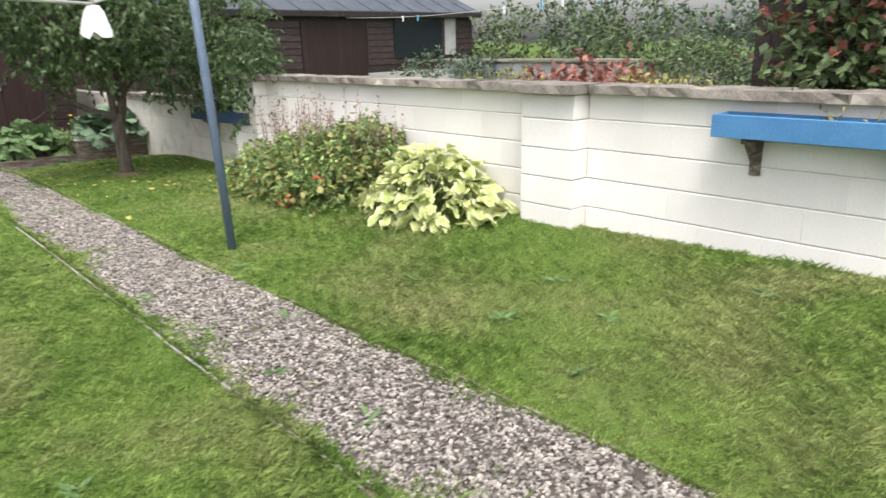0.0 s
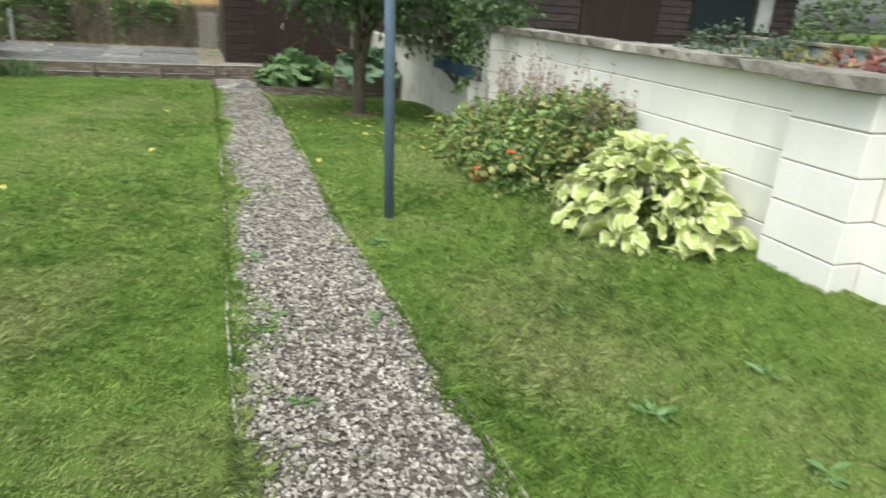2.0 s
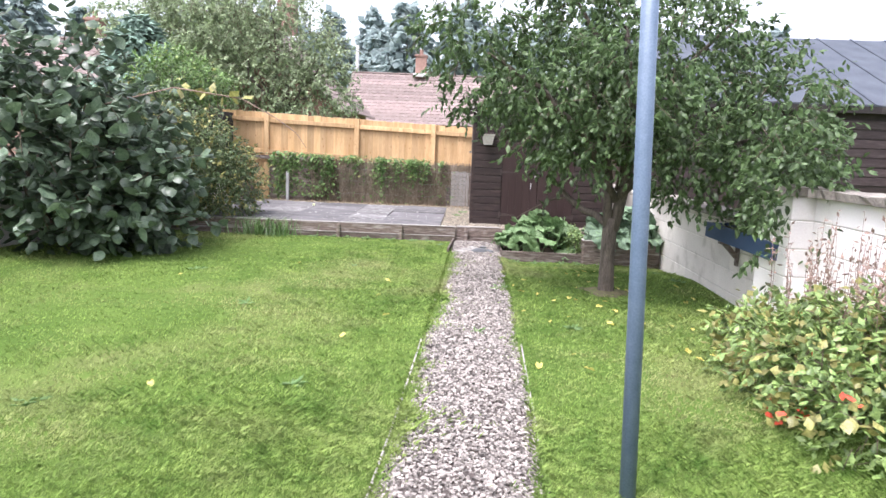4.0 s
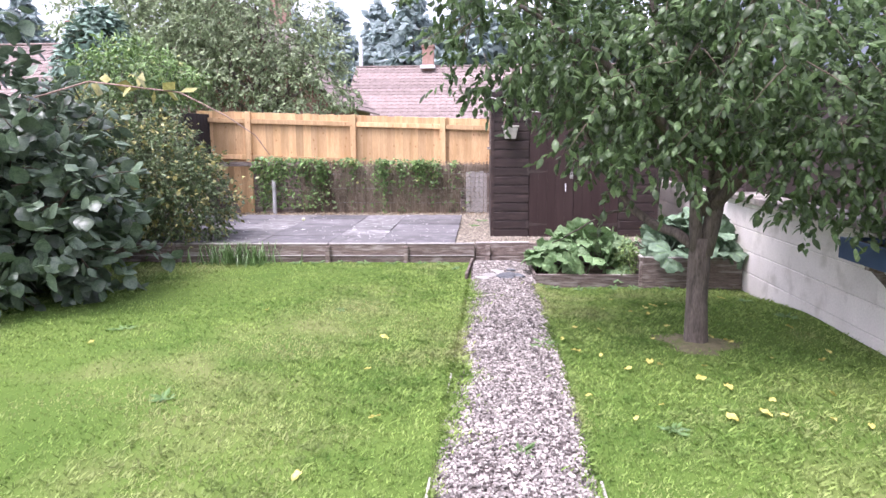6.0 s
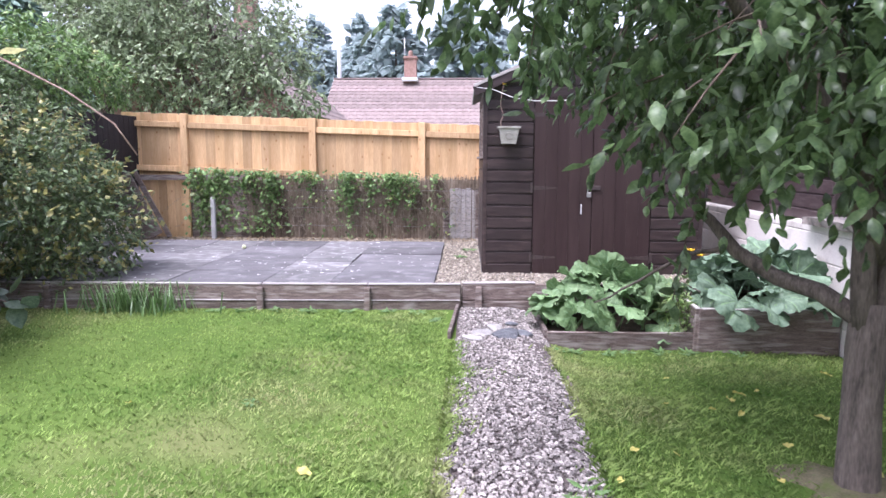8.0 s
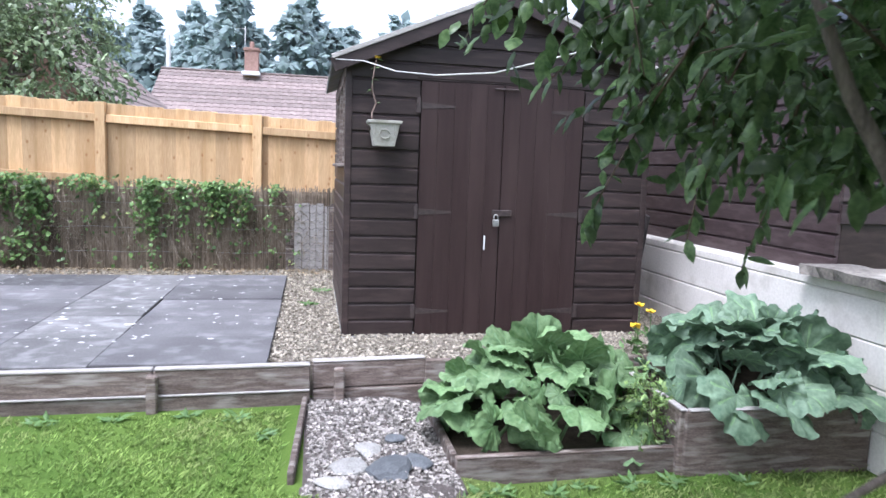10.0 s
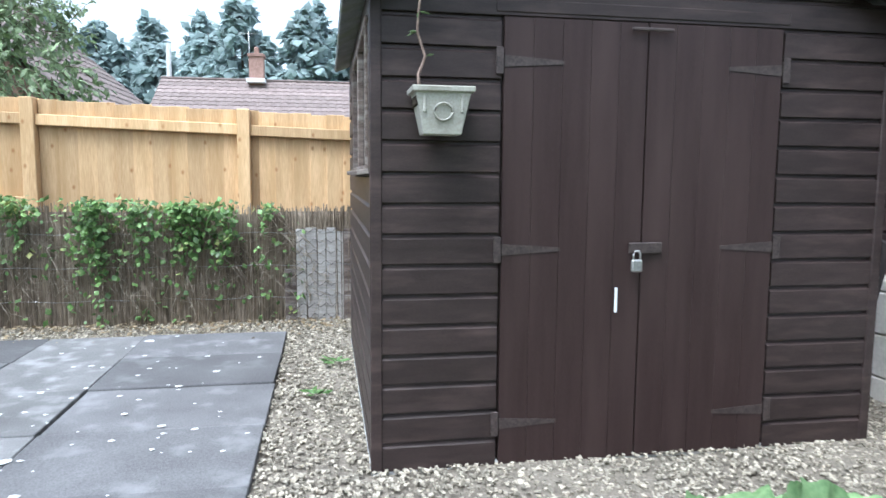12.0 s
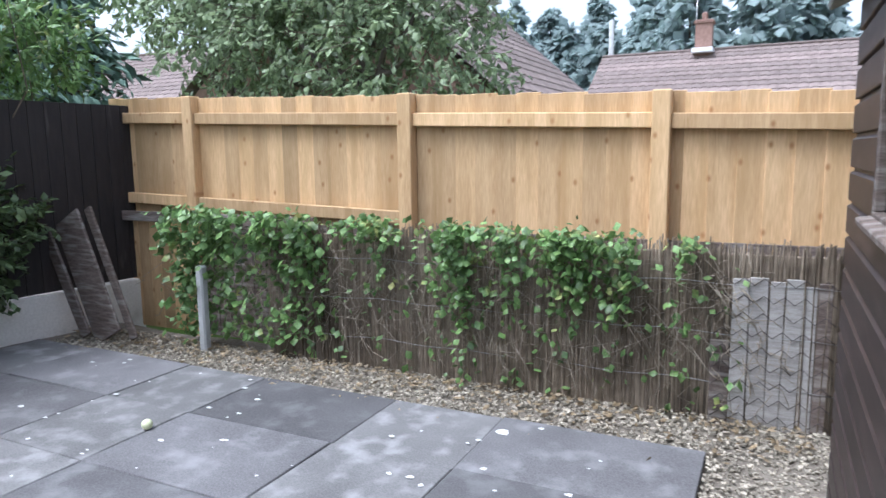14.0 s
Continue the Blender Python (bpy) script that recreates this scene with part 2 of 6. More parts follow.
TREE_LEAF = leafy("apple_leaf", (0.046, 0.090, 0.034), (0.165, 0.238, 0.10), rough=0.36, vary=0.55, translucent=0.5)
SHRUB_DARK = leafy("dark_shrub_leaf", (0.042, 0.078, 0.044), (0.150, 0.20, 0.125), rough=0.36, vary=0.5)
SHRUB_MID = leafy("green_shrub_leaf", (0.055, 0.095, 0.038), (0.155, 0.21, 0.085), vary=0.5)
SHRUB_YELLOW = leafy("golden_shrub_leaf", (0.15, 0.15, 0.04), (0.38, 0.36, 0.13), vary=0.4)
SHRUB_RED = leafy("red_creeper_leaf", (0.16, 0.05, 0.04), (0.34, 0.12, 0.09), vary=0.5)
SHRUB_PINK = leafy("dusky_red_leaf", (0.20, 0.075, 0.06), (0.38, 0.17, 0.13), vary=0.4)
CONIFER = leafy("blue_green_conifer", (0.09, 0.16, 0.12), (0.22, 0.31, 0.24), rough=0.7, vary=0.4, translucent=0.1)
# Silvery pale green leaf, its colour raised further for the glare over these trees.
FAR_LEAF = leafy("pale_hazed_tree_leaf", (0.16, 0.215, 0.11), (0.38, 0.45, 0.27), vary=0.45, translucent=0.4)
# Distance haze is put into this leaf colour: paler and bluer than CONIFER.
FAR_CONIFER = leafy("haze_paled_conifer", (0.25, 0.32, 0.31), (0.39, 0.46, 0.45), rough=0.9, vary=0.2, translucent=0.5)
IVY = leafy("ivy_leaf", (0.065, 0.145, 0.038), (0.235, 0.345, 0.115), vary=0.5, stain=(0.45, 0.44, 0.16))
ROSE = leafy("rose_leaf", (0.085, 0.16, 0.045), (0.30, 0.40, 0.13), vary=0.55)
STALK = material("dry_pink_stalk", (0.16, 0.10, 0.08), (0.34, 0.25, 0.20), scale=30, rough=0.95, bump=0.1, vary=0.2)
WEED = leafy("weed_leaf", (0.07, 0.14, 0.04), (0.16, 0.26, 0.09), vary=0.3)
LITTER = leafy("brown_leaf_litter", (0.16, 0.11, 0.06), (0.36, 0.28, 0.17), vary=0.4)
FALLEN = leafy("fallen_yellow_leaf", (0.42, 0.36, 0.06), (0.70, 0.62, 0.20), vary=0.35)
GLASS = bpy.data.materials.new("dark_window_glass")
GLASS.use_nodes = True
GLASS.node_tree.nodes["Principled BSDF"].inputs["Base Color"].default_value = (0.02, 0.025, 0.03, 1)
GLASS.node_tree.nodes["Principled BSDF"].inputs["Roughness"].default_value = 0.06


# ---- builders ----
def mesh_of(name, verts, faces, mat, smooth=False):
    me = bpy.data.meshes.new(name)
    me.from_pydata([tuple(v) for v in verts], [], [tuple(f) for f in faces])
    me.materials.append(mat)
    if smooth:
        me.polygons.foreach_set("use_smooth", [True] * len(me.polygons))
    me.update()
    return me


def quick_mesh(name, verts, tris, mat, smooth=False):
    """A large triangle mesh from arrays."""
    me = bpy.data.meshes.new(name)
    verts, tris = np.asarray(verts, np.float32), np.asarray(tris, np.int32)
    me.vertices.add(len(verts))
    me.vertices.foreach_set("co", verts.ravel())
    me.loops.add(tris.size)
    me.loops.foreach_set("vertex_index", tris.ravel())
    me.polygons.add(len(tris))
    me.polygons.foreach_set("loop_start", np.arange(0, tris.size, 3, dtype=np.int32))
    me.polygons.foreach_set("loop_total", np.full(len(tris), 3, np.int32))
    me.polygons.foreach_set("use_smooth", np.full(len(tris), smooth))
    me.materials.append(mat)
    me.update(calc_edges=True)
    return me


def link(name, me, parent=None, m=None, label=""):
    ob = new(name, me)
    if m is not None:
        ob.matrix_basis = m
    if parent is not None:
        ob.parent = parent
    return tagged(ob, label) if label else ob


def stuff(ob):
    """Marks what is too small to pick apart."""
    return tagged(ob, kind="stuff")


def part(name, bm, mat, parent, label="", smooth=False):
    me = bpy.data.meshes.new(name)
    bm.normal_update()
    bm.to_mesh(me)
    bm.free()
    me.materials.append(mat)
    if smooth:
        me.polygons.foreach_set("use_smooth", [True] * len(me.polygons))
    return link(name, me, parent, None, label)


def thing(name, x, y, z, label, category, group="", kind="", turn=0):
    ob = new(name)
    ob.empty_display_size = 0.05
    ob.matrix_basis = pose(x, y, z, 0, 0, turn)
    return tagged(ob, label, category, group, kind)


BOXES = {}


def box_mesh(sx, sy, sz, mat, bevel=0.004):
    """A bevelled box centred on its origin; alike boxes share one mesh."""
    key = (round(sx, 3), round(sy, 3), round(sz, 3), mat.name, bevel)
    if key not in BOXES:
        bm = bmesh.new()
        bmesh.ops.create_cube(bm, size=1, matrix=Matrix.Diagonal((sx, sy, sz, 1)))
        if bevel:
            bmesh.ops.bevel(bm, geom=bm.edges[:], offset=min(bevel, 0.45 * min(sx, sy, sz)), segments=1, affect="EDGES")
        me = bpy.data.meshes.new("box")
        bm.to_mesh(me)
        bm.free()
        me.materials.append(mat)
        BOXES[key] = me
    return BOXES[key]


def box(name, lo, hi, mat, parent=None, label="", bevel=0.004, rot=(0, 0, 0)):
    """A bevelled box between two corners, turned about its own middle."""
    mid = [(a + b) / 2 for a, b in zip(lo, hi)]
    me = box_mesh(*[b - a for a, b in zip(lo, hi)], mat, bevel)
    return link(name, me, parent, pose(*mid, *rot), label)


def tube_data(points, radii, sides=8):
    """Verts and triangles of a tapered tube along points."""
    points = [Vector(p) for p in points]
    verts, tris = [], []
    for i, p in enumerate(points):
        way = (points[min(i + 1, len(points) - 1)] - points[max(i - 1, 0)]).normalized()
        side = way.cross(Vector((0.31, 0.17, 0.93)) if abs(way.z) < 0.95 else Vector((1, 0, 0))).normalized()
        up = way.cross(side)
        for k in range(sides):
            a = 2 * math.pi * k / sides
            verts.append(p + radii[i] * (math.cos(a) * side + math.sin(a) * up))
    for i in range(len(points) - 1):
        for k in range(sides):
            a, b = i * sides + k, i * sides + (k + 1) % sides
            tris += [(a, b, b + sides), (a, b + sides, a + sides)]
    verts += [points[0], points[-1]]
    end = len(verts)
    for k in range(sides):
        tris.append((end - 2, (k + 1) % sides, k))
        tris.append((end - 1, (len(points) - 1) * sides + k, (len(points) - 1) * sides + (k + 1) % sides))
    return [tuple(v) for v in verts], tris


def tubes(name, runs, mat, parent=None, label="", sides=8, m=None):
    """Several tubes (points, radii) joined in one mesh."""
    verts, tris = [], []
    for points, radii in runs:
        v, t = tube_data(points, radii, sides)
        tris += [tuple(i + len(verts) for i in f) for f in t]
        verts += v
    return link(name, quick_mesh(name, verts, tris, mat, True), parent, m, label)


def bend(a, b, n=6, wobble=0.05, sag=0.0, rng=random):
    """Points from a to b that wander a little."""
    a, b = Vector(a), Vector(b)
    span = (b - a).length
    out = []
    for i in range(n + 1):
        s = i / n
        p = a.lerp(b, s)
        w = wobble * span * math.sin(math.pi * s)
        out.append(p + Vector((rng.uniform(-w, w), rng.uniform(-w, w), rng.uniform(-w, w) - sag * math.sin(math.pi * s))))
    return out


def leaves(name, at, ways, sizes, mat, parent=None, label="", width=0.5, fold=0.18, rng=None, droop=0.3, fine=False):
    """Many small folded leaves, joined. at: bases, ways: pointing directions, sizes: lengths. fine: a rounder outline, for near ones."""
    rng = rng or np.random.default_rng(1)
    at, ways, sizes = np.asarray(at, float), np.asarray(ways, float), np.asarray(sizes, float)[:, None]
    ways = ways / (np.linalg.norm(ways, axis=1, keepdims=True) + 1e-9)
    side = np.cross(ways, rng.normal(0, 0.45, ways.shape) + (0, 0, 1))
    side /= np.linalg.norm(side, axis=1, keepdims=True) + 1e-9
    up = np.cross(side, ways)

    def spot(along, across, lift):
        return at + ways * sizes * along + side * sizes * width * across + up * sizes * lift

    tip = spot(1, 0, -droop * 0.4)
    if fine:
        low = -fold * 0.3
        points = [at, spot(0.16, 0.34, low), spot(0.42, 0.52, low), spot(0.72, 0.36, low - droop * 0.15), tip,
                  spot(0.72, -0.36, low - droop * 0.15), spot(0.42, -0.52, low), spot(0.16, -0.34, low), spot(0.3, 0, fold * 0.3), spot(0.66, 0, fold * 0.2 - droop * 0.1)]
        fan = [[0, 8, 1], [1, 8, 2], [2, 8, 9], [2, 9, 3], [3, 9, 4], [0, 7, 8], [7, 6, 8], [6, 9, 8], [6, 5, 9], [5, 4, 9]]
    else:
        points = [at, spot(0.48, 0.5, -fold * 0.4), spot(0.45, 0, fold * 0.4), spot(0.48, -0.5, -fold * 0.4), tip]
        fan = [[0, 2, 1], [1, 2, 4], [0, 3, 2], [2, 3, 4]]
    verts = np.stack(points, 1).reshape(-1, 3)
    n = len(at)
    tris = ((np.arange(n) * len(points))[:, None, None] + np.array(fan)[None]).reshape(-1, 3)
    ob = link(name, quick_mesh(name, verts, tris, mat, True), parent, None, label)
    return stuff(ob) if n > 4 else ob


def cloud(rng, blobs, n, shell=0.55):
    """n points and outward ways, in the outer part of ellipsoids (x, y, z, rx, ry, rz)."""
    blobs = np.asarray(blobs, float)
    share = (blobs[:, 3] * blobs[:, 4] * blobs[:, 5]) ** (2 / 3)
    pick = rng.choice(len(blobs), n, p=share / share.sum())
    d = rng.normal(size=(n, 3))
    d /= np.linalg.norm(d, axis=1, keepdims=True)
    r = shell + (1.06 - shell) * rng.random((n, 1)) ** 0.6
    b = blobs[pick]
    return b[:, :3] + d * r * b[:, 3:], d


def sprays(rng, blobs, n_twigs, per, size, reach=0.22, shell=0.5, hang=0.2):
    """Leaves set along short twigs over the blobs: bases, ways, sizes and the twigs' own lines."""
    p, d = cloud(rng, blobs, n_twigs, shell)
    at, ways, sizes, lines = [], [], [], []
    for i in range(n_twigs):
        way = d[i] + rng.normal(0, 0.55, 3) + (0, 0, -hang)
        way /= np.linalg.norm(way)
        length = reach * rng.uniform(0.6, 1.4)
        lines.append((p[i], p[i] + way * length))
        for k in range(per):
            s = (k + 0.6) / per
            at.append(p[i] + way * length * s)
            ways.append(way * 0.7 + rng.normal(0, 0.75, 3) + (0, 0, -hang))
            sizes.append(size * rng.uniform(0.6, 1.25))
    return np.array(at), np.array(ways), np.array(sizes), lines


def twig_runs(lines, r=0.004):
    return [((a, (np.array(a) + b) / 2 + (0, 0, 0.01), b), (r, r * 0.8, r * 0.4)) for a, b in lines]


def smooth_step(a, b, v):
    s = np.clip((v - a) / (b - a), 0, 1)
    return s * s * (3 - 2 * s)


def lawn_z(x, y):
    """Height of the ground: flat, rising a little to the boundary wall and to the near end."""
    x, y = np.asarray(x, float), np.asarray(y, float)
    to_wall = 0.15 * smooth_step(3.6, 5.1, x) * (1 - smooth_step(6.5, 10.5, y))
    near_end = 0.10 * smooth_step(4.6, 2.2, y) * smooth_step(2.9, 3.5, x)
    return -0.49 + to_wall + near_end * (1 - smooth_step(4.4, 5.1, x) * 0.6) + 0.012 * np.sin(x * 1.9 + y * 0.7) * np.sin(y * 1.3)




def path_l(y):
    """The path's edge towards the open lawn; it drifts along the walk."""
    return np.interp(y, (0, 4.5, 6.5, 8.2, 10.9, 13.4), (2.05, 2.07, 2.14, 2.19, 2.25, 2.29))


def path_r(y):
    """The path's edge towards the boundary wall."""
    return np.interp(y, (0, 6.8, 9.0, 10.5, 13.4), (2.90, 2.89, 2.92, 2.97, 3.0))


WALL_X, PATIO_Z, SLEEPER_Y = 5.2, -0.27, 14.3

# ---- ground ----
def lawn_floor(x, y):
    return lawn_z(x, y) - 0.13 * smooth_step(11.8, 13.3, np.asarray(y, float)) * smooth_step(2.7, 3.3, np.asarray(x, float))


def ground_sheet():
    xs = np.concatenate([[-400, -120, -50, -25, -12], np.arange(-7, 7.01, 0.25), [12, 25, 50, 120, 400]])
    ys = np.concatenate([[-300, -100, -40, -15], np.arange(-6, 20.01, 0.25), [28, 40, 60, 120, 500]])
    gx, gy = np.meshgrid(xs, ys)
    gz = lawn_floor(gx, gy)
    n, k = len(ys), len(xs)
    i = np.arange(n * k).reshape(n, k)
    a, b, c, d = i[:-1, :-1].ravel(), i[:-1, 1:].ravel(), i[1:, 1:].ravel(), i[1:, :-1].ravel()
    tris = np.concatenate([np.stack([a, b, c], 1), np.stack([a, c, d], 1)])
    ob = link("ground", quick_mesh("ground", np.stack([gx, gy, gz], -1).reshape(-1, 3), tris, SOIL, True))
    tagged(ob, "lawn ground sheet of earth and worn turf", "lawn", kind="structure")


def strip(name, x0, x1, y0, y1, z, mat, label, category, rough=0.012, step=0.12):
    """A slightly uneven sheet with a rim that reaches into the ground."""
    xs, ys = np.linspace(x0, x1, max(2, int((x1 - x0) / step))), np.linspace(y0, y1, max(2, int((y1 - y0) / step)))
    gx, gy = np.meshgrid(xs, ys)
    gz = z(gx, gy) if callable(z) else z + rough * np.sin(gx * 5 + gy * 3) * np.sin(gy * 4.1)
    verts = np.stack([gx, gy, gz], -1).reshape(-1, 3)
    n, k = len(ys), len(xs)
    i = np.arange(n * k).reshape(n, k)
    a, b, c, d = i[:-1, :-1].ravel(), i[:-1, 1:].ravel(), i[1:, 1:].ravel(), i[1:, :-1].ravel()
    tris = [np.stack([a, b, c], 1), np.stack([a, c, d], 1)]
    rim = np.concatenate([i[0, :], i[1:, -1], i[-1, -2::-1], i[-2:0:-1, 0]])
    low = verts[rim] - (0, 0, 0.3)
    j = np.arange(len(rim))
    nxt = (j + 1) % len(rim)
    tris += [np.stack([rim[j], rim[nxt], len(verts) + nxt], 1)[:, ::-1], np.stack([rim[j], len(verts) + nxt, len(verts) + j], 1)[:, ::-1]]
    me = quick_mesh(name, np.concatenate([verts, low]), np.concatenate(tris), mat, False)
    return tagged(link(name, me), label, category, kind="structure")


ground_sheet()
main_path = strip("path", 0, 1, -3, 13.3, lambda x, y: lawn_floor(2.05 + 0.9 * x, y) + 0.008, PATH_BED, "narrow garden path of purple-grey gravel", "path")
for v in main_path.data.vertices:
    v.co.x = float(path_l(v.co.y) + (path_r(v.co.y) - path_l(v.co.y)) * v.co.x)
strip("path", 2.3, 3.02, 13.3, 14.4, lambda x, y: lawn_floor(x, y) + 0.012, PATH_BED, "gravelled end of the path at the timber step", "path")
strip("gravel_bed", -2.75, 2.30, 14.33, 18.1, PATIO_Z - 0.035, PATIO_BED, "raised earth bed under the paved patio", "patio")
strip("gravel_bed", 2.30, 5.2, 14.46, 18.1, PATIO_Z - 0.03, PATIO_BED, "raised gravel bed round the shed", "gravel")


# ---- boundary wall ----
def coping_mesh(length, depth, height, seed):
    """A rough stone slab with an uneven edge."""
    rng = np.random.default_rng(seed)
    bm = bmesh.new()
    n = 6
    rows = []
    for i in range(n + 1):
        y = -length / 2 + length * i / n
        jag = rng.normal(0, 0.008, 4)
        lift = rng.normal(0, 0.005, 2)
        rows.append([bm.verts.new(c) for c in ((-depth / 2 + jag[0], y, -height / 2), (-depth / 2 + 0.012 + jag[1], y, height / 2 + lift[0]),
                                               (depth / 2 + jag[2], y, height / 2 + lift[1]), (depth / 2 + jag[3], y, -height / 2))])
    for a, b in zip(rows, rows[1:]):
        for k in range(4):
            bm.faces.new((a[k], b[k], b[(k + 1) % 4], a[(k + 1) % 4]))
    bm.faces.new(rows[0])
    bm.faces.new(rows[-1][::-1])
    bmesh.ops.recalc_face_normals(bm, faces=bm.faces[:])
    me = bpy.data.meshes.new("coping_stone")
    bm.to_mesh(me)
    bm.free()
    me.materials.append(COPING)
    return me


BED_LINES = [-0.635, -0.41, -0.185, 0.04, 0.265, 0.49, 0.68]
LOW_TOP = 0.33


def block_mesh(length, height, mat):
    """A wall block chamfered along its beds, with ends that butt."""
    key = (round(length, 3), round(height, 3), mat.name, "block")
    if key not in BOXES:
        h, c = height / 2, 0.007
        profile = [(0.1, -h), (c, -h), (0, -h + c), (0, h - c), (c, h), (0.1, h)]
        verts = [(x, y, z) for y in (-length / 2, length / 2) for x, z in profile]
        faces = [tuple(range(5, -1, -1))[::-1], tuple(range(11, 5, -1))] + [(k, 6 + k, 6 + (k + 1) % 6, (k + 1) % 6) for k in range(6)]
        bm = bmesh.new()
        made = [bm.verts.new(v) for v in verts]
        for f in faces:
            bm.faces.new([made[k] for k in f])
        bmesh.ops.recalc_face_normals(bm, faces=bm.faces[:])
        me = bpy.data.meshes.new("block")
        bm.to_mesh(me)
        bm.free()
        me.materials.append(mat)
        BOXES[key] = me
    return BOXES[key]


def wall_blocks(wall, y0, y1, top, x_face):
    for c, (z0, z1) in enumerate(zip(BED_LINES, BED_LINES[1:])):
        z1 = min(z1, top)
        if z1 - z0 < 0.03:
            continue
        y = y0 - (0.225 if c % 2 else 0.0) + 0.134
        while y < y1:
            a, b = max(y, y0), min(y + 0.45, y1)
            if b - a > 0.03:
                dx = random.uniform(-0.0008, 0.0008)
                link("block", block_mesh(b - a - 0.0012, z1 - z0 - 0.005, PAINT if b < 10 else PAINT_OLD), wall, pose(x_face + dx, (a + b) / 2, (z0 + z1) / 2))
            y += 0.45


boundary_wall = thing("boundary_wall", WALL_X, 5, -0.6, "cream painted block garden wall with a rough stone coping", "wall", kind="structure")
boundary_wall.matrix_basis = Matrix()
box("core", (WALL_X + 0.009, -3.2, -0.8), (WALL_X + 0.2, 9.42, 0.68), JOINT, boundary_wall, bevel=0)
box("core", (WALL_X + 0.009, 9.98, -0.8), (WALL_X + 0.2, 18.6, LOW_TOP), JOINT, boundary_wall, bevel=0)
for y0, y1 in ((4.77, 5.27), (9.42, 9.98)):
    box("core", (WALL_X - 0.172, y0 + 0.008, -0.8), (WALL_X + 0.24, y1 - 0.008, 0.68), JOINT, boundary_wall, bevel=0)
    for z0, z1 in zip(BED_LINES, BED_LINES[1:]):
        box("block", (WALL_X - 0.18, y0, z0 + 0.004), (WALL_X + 0.1, y1, z1 - 0.004), PAINT, boundary_wall, bevel=0.006)
    link("coping_stone", coping_mesh(y1 - y0 + 0.07, 0.52, 0.062, 5), boundary_wall, pose(WALL_X + 0.0, (y0 + y1) / 2, 0.715))
for y0, y1, top in ((-1.0, 4.77, 0.68), (5.27, 9.42, 0.68), (9.98, 17.0, LOW_TOP)):
    wall_blocks(boundary_wall, y0, y1, top, WALL_X)
COPINGS = [coping_mesh(0.62, 0.34, 0.058, s) for s in (1, 2, 3, 4)]
for y0, y1, z in ((-3.2, 4.72, 0.711), (5.32, 9.38, 0.711), (10.02, 14.0, LOW_TOP + 0.03)):
    y, k = y0, 0
    while y < y1 - 0.1:
        w = min(0.62, y1 - y)
        piece = link("coping_stone", COPINGS[k % 4], boundary_wall, pose(WALL_X + 0.085 + random.uniform(-0.01, 0.01), y + w / 2, z, 0, 0, 180 * (k // 4 % 2)) @ Matrix.Diagonal((1, w / 0.625, 1, 1)))
        y, k = y + w, k + 1


# ---- retaining boards of the patio ----
def plank_line(name, a, b, z0, z1, thick, mat, parent, label="", bevel=0.006):
    """A board on edge from a to b in the plan."""
    (xa, ya), (xb, yb) = a, b
    length, turn = math.hypot(xb - xa, yb - ya), math.degrees(math.atan2(yb - ya, xb - xa))
    return link(name, box_mesh(length, thick, z1 - z0, mat, bevel), parent, pose((xa + xb) / 2, (ya + yb) / 2, (z0 + z1) / 2, 0, 0, turn), label)


retaining = new("retaining_edge")
tagged(retaining, "weathered timber retaining boards at the patio step", "retaining edge", kind="structure")
edge_y = {-2.75: 14.20, -1.35: 14.23, -0.4: 14.25, 0.55: 14.27, 1.5: 14.30, 2.33: 14.34}
marks = sorted(edge_y)
for x0, x1 in zip(marks, marks[1:]):
    a, b = (x0 + 0.005, edge_y[x0]), (x1 - 0.005, edge_y[x1])
    plank_line("board", a, b, -0.405, -0.272, 0.042, SLEEPER, retaining)
    plank_line("board", (a[0], a[1] - 0.006), (b[0], b[1] - 0.004), -0.56, -0.413, 0.045, SLEEPER, retaining)
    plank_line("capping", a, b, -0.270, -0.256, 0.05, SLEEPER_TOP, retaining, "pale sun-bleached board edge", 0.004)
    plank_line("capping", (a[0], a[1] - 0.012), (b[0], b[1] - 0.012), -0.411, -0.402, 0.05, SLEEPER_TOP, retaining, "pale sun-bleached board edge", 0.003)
for x in (-1.35, -0.4, 0.55, 1.5):
    y = edge_y[x]
    box("stake", (x - 0.028, y - 0.075, -0.62), (x + 0.028, y - 0.025, -0.285), SLEEPER, retaining, bevel=0.008)
plank_line("board", (2.34, 14.40), (3.0, 14.45), -0.42, -0.272, 0.05, SLEEPER, retaining)
plank_line("board", (2.34, 14.385), (3.0, 14.435), -0.56, -0.426, 0.05, SLEEPER, retaining)
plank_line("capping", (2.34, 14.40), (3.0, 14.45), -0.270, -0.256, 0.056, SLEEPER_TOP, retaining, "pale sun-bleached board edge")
box("stake", (2.46, 14.315, -0.62), (2.52, 14.365, -0.29), SLEEPER, retaining, bevel=0.008)

edging = new("path_edging")
tagged(edging, "thin weathered timber boards along the path edges", "path edging", kind="structure")
y = 0.2
while y < 12.9:
    w = 1.75
    y_end = min(y + w - 0.01, 13.25)
    for line_x, off in ((path_l, -0.008), (path_r, 0.008)):
        xa, xb = float(line_x(y)) + off, float(line_x(y_end)) + off
        x = (xa + xb) / 2
        z = float(lawn_floor(x, y + w / 2))
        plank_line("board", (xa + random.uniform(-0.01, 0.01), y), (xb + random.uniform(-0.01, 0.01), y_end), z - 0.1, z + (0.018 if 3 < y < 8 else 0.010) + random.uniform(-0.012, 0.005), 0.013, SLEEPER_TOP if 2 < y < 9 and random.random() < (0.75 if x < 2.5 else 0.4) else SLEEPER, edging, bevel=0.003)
    y += w
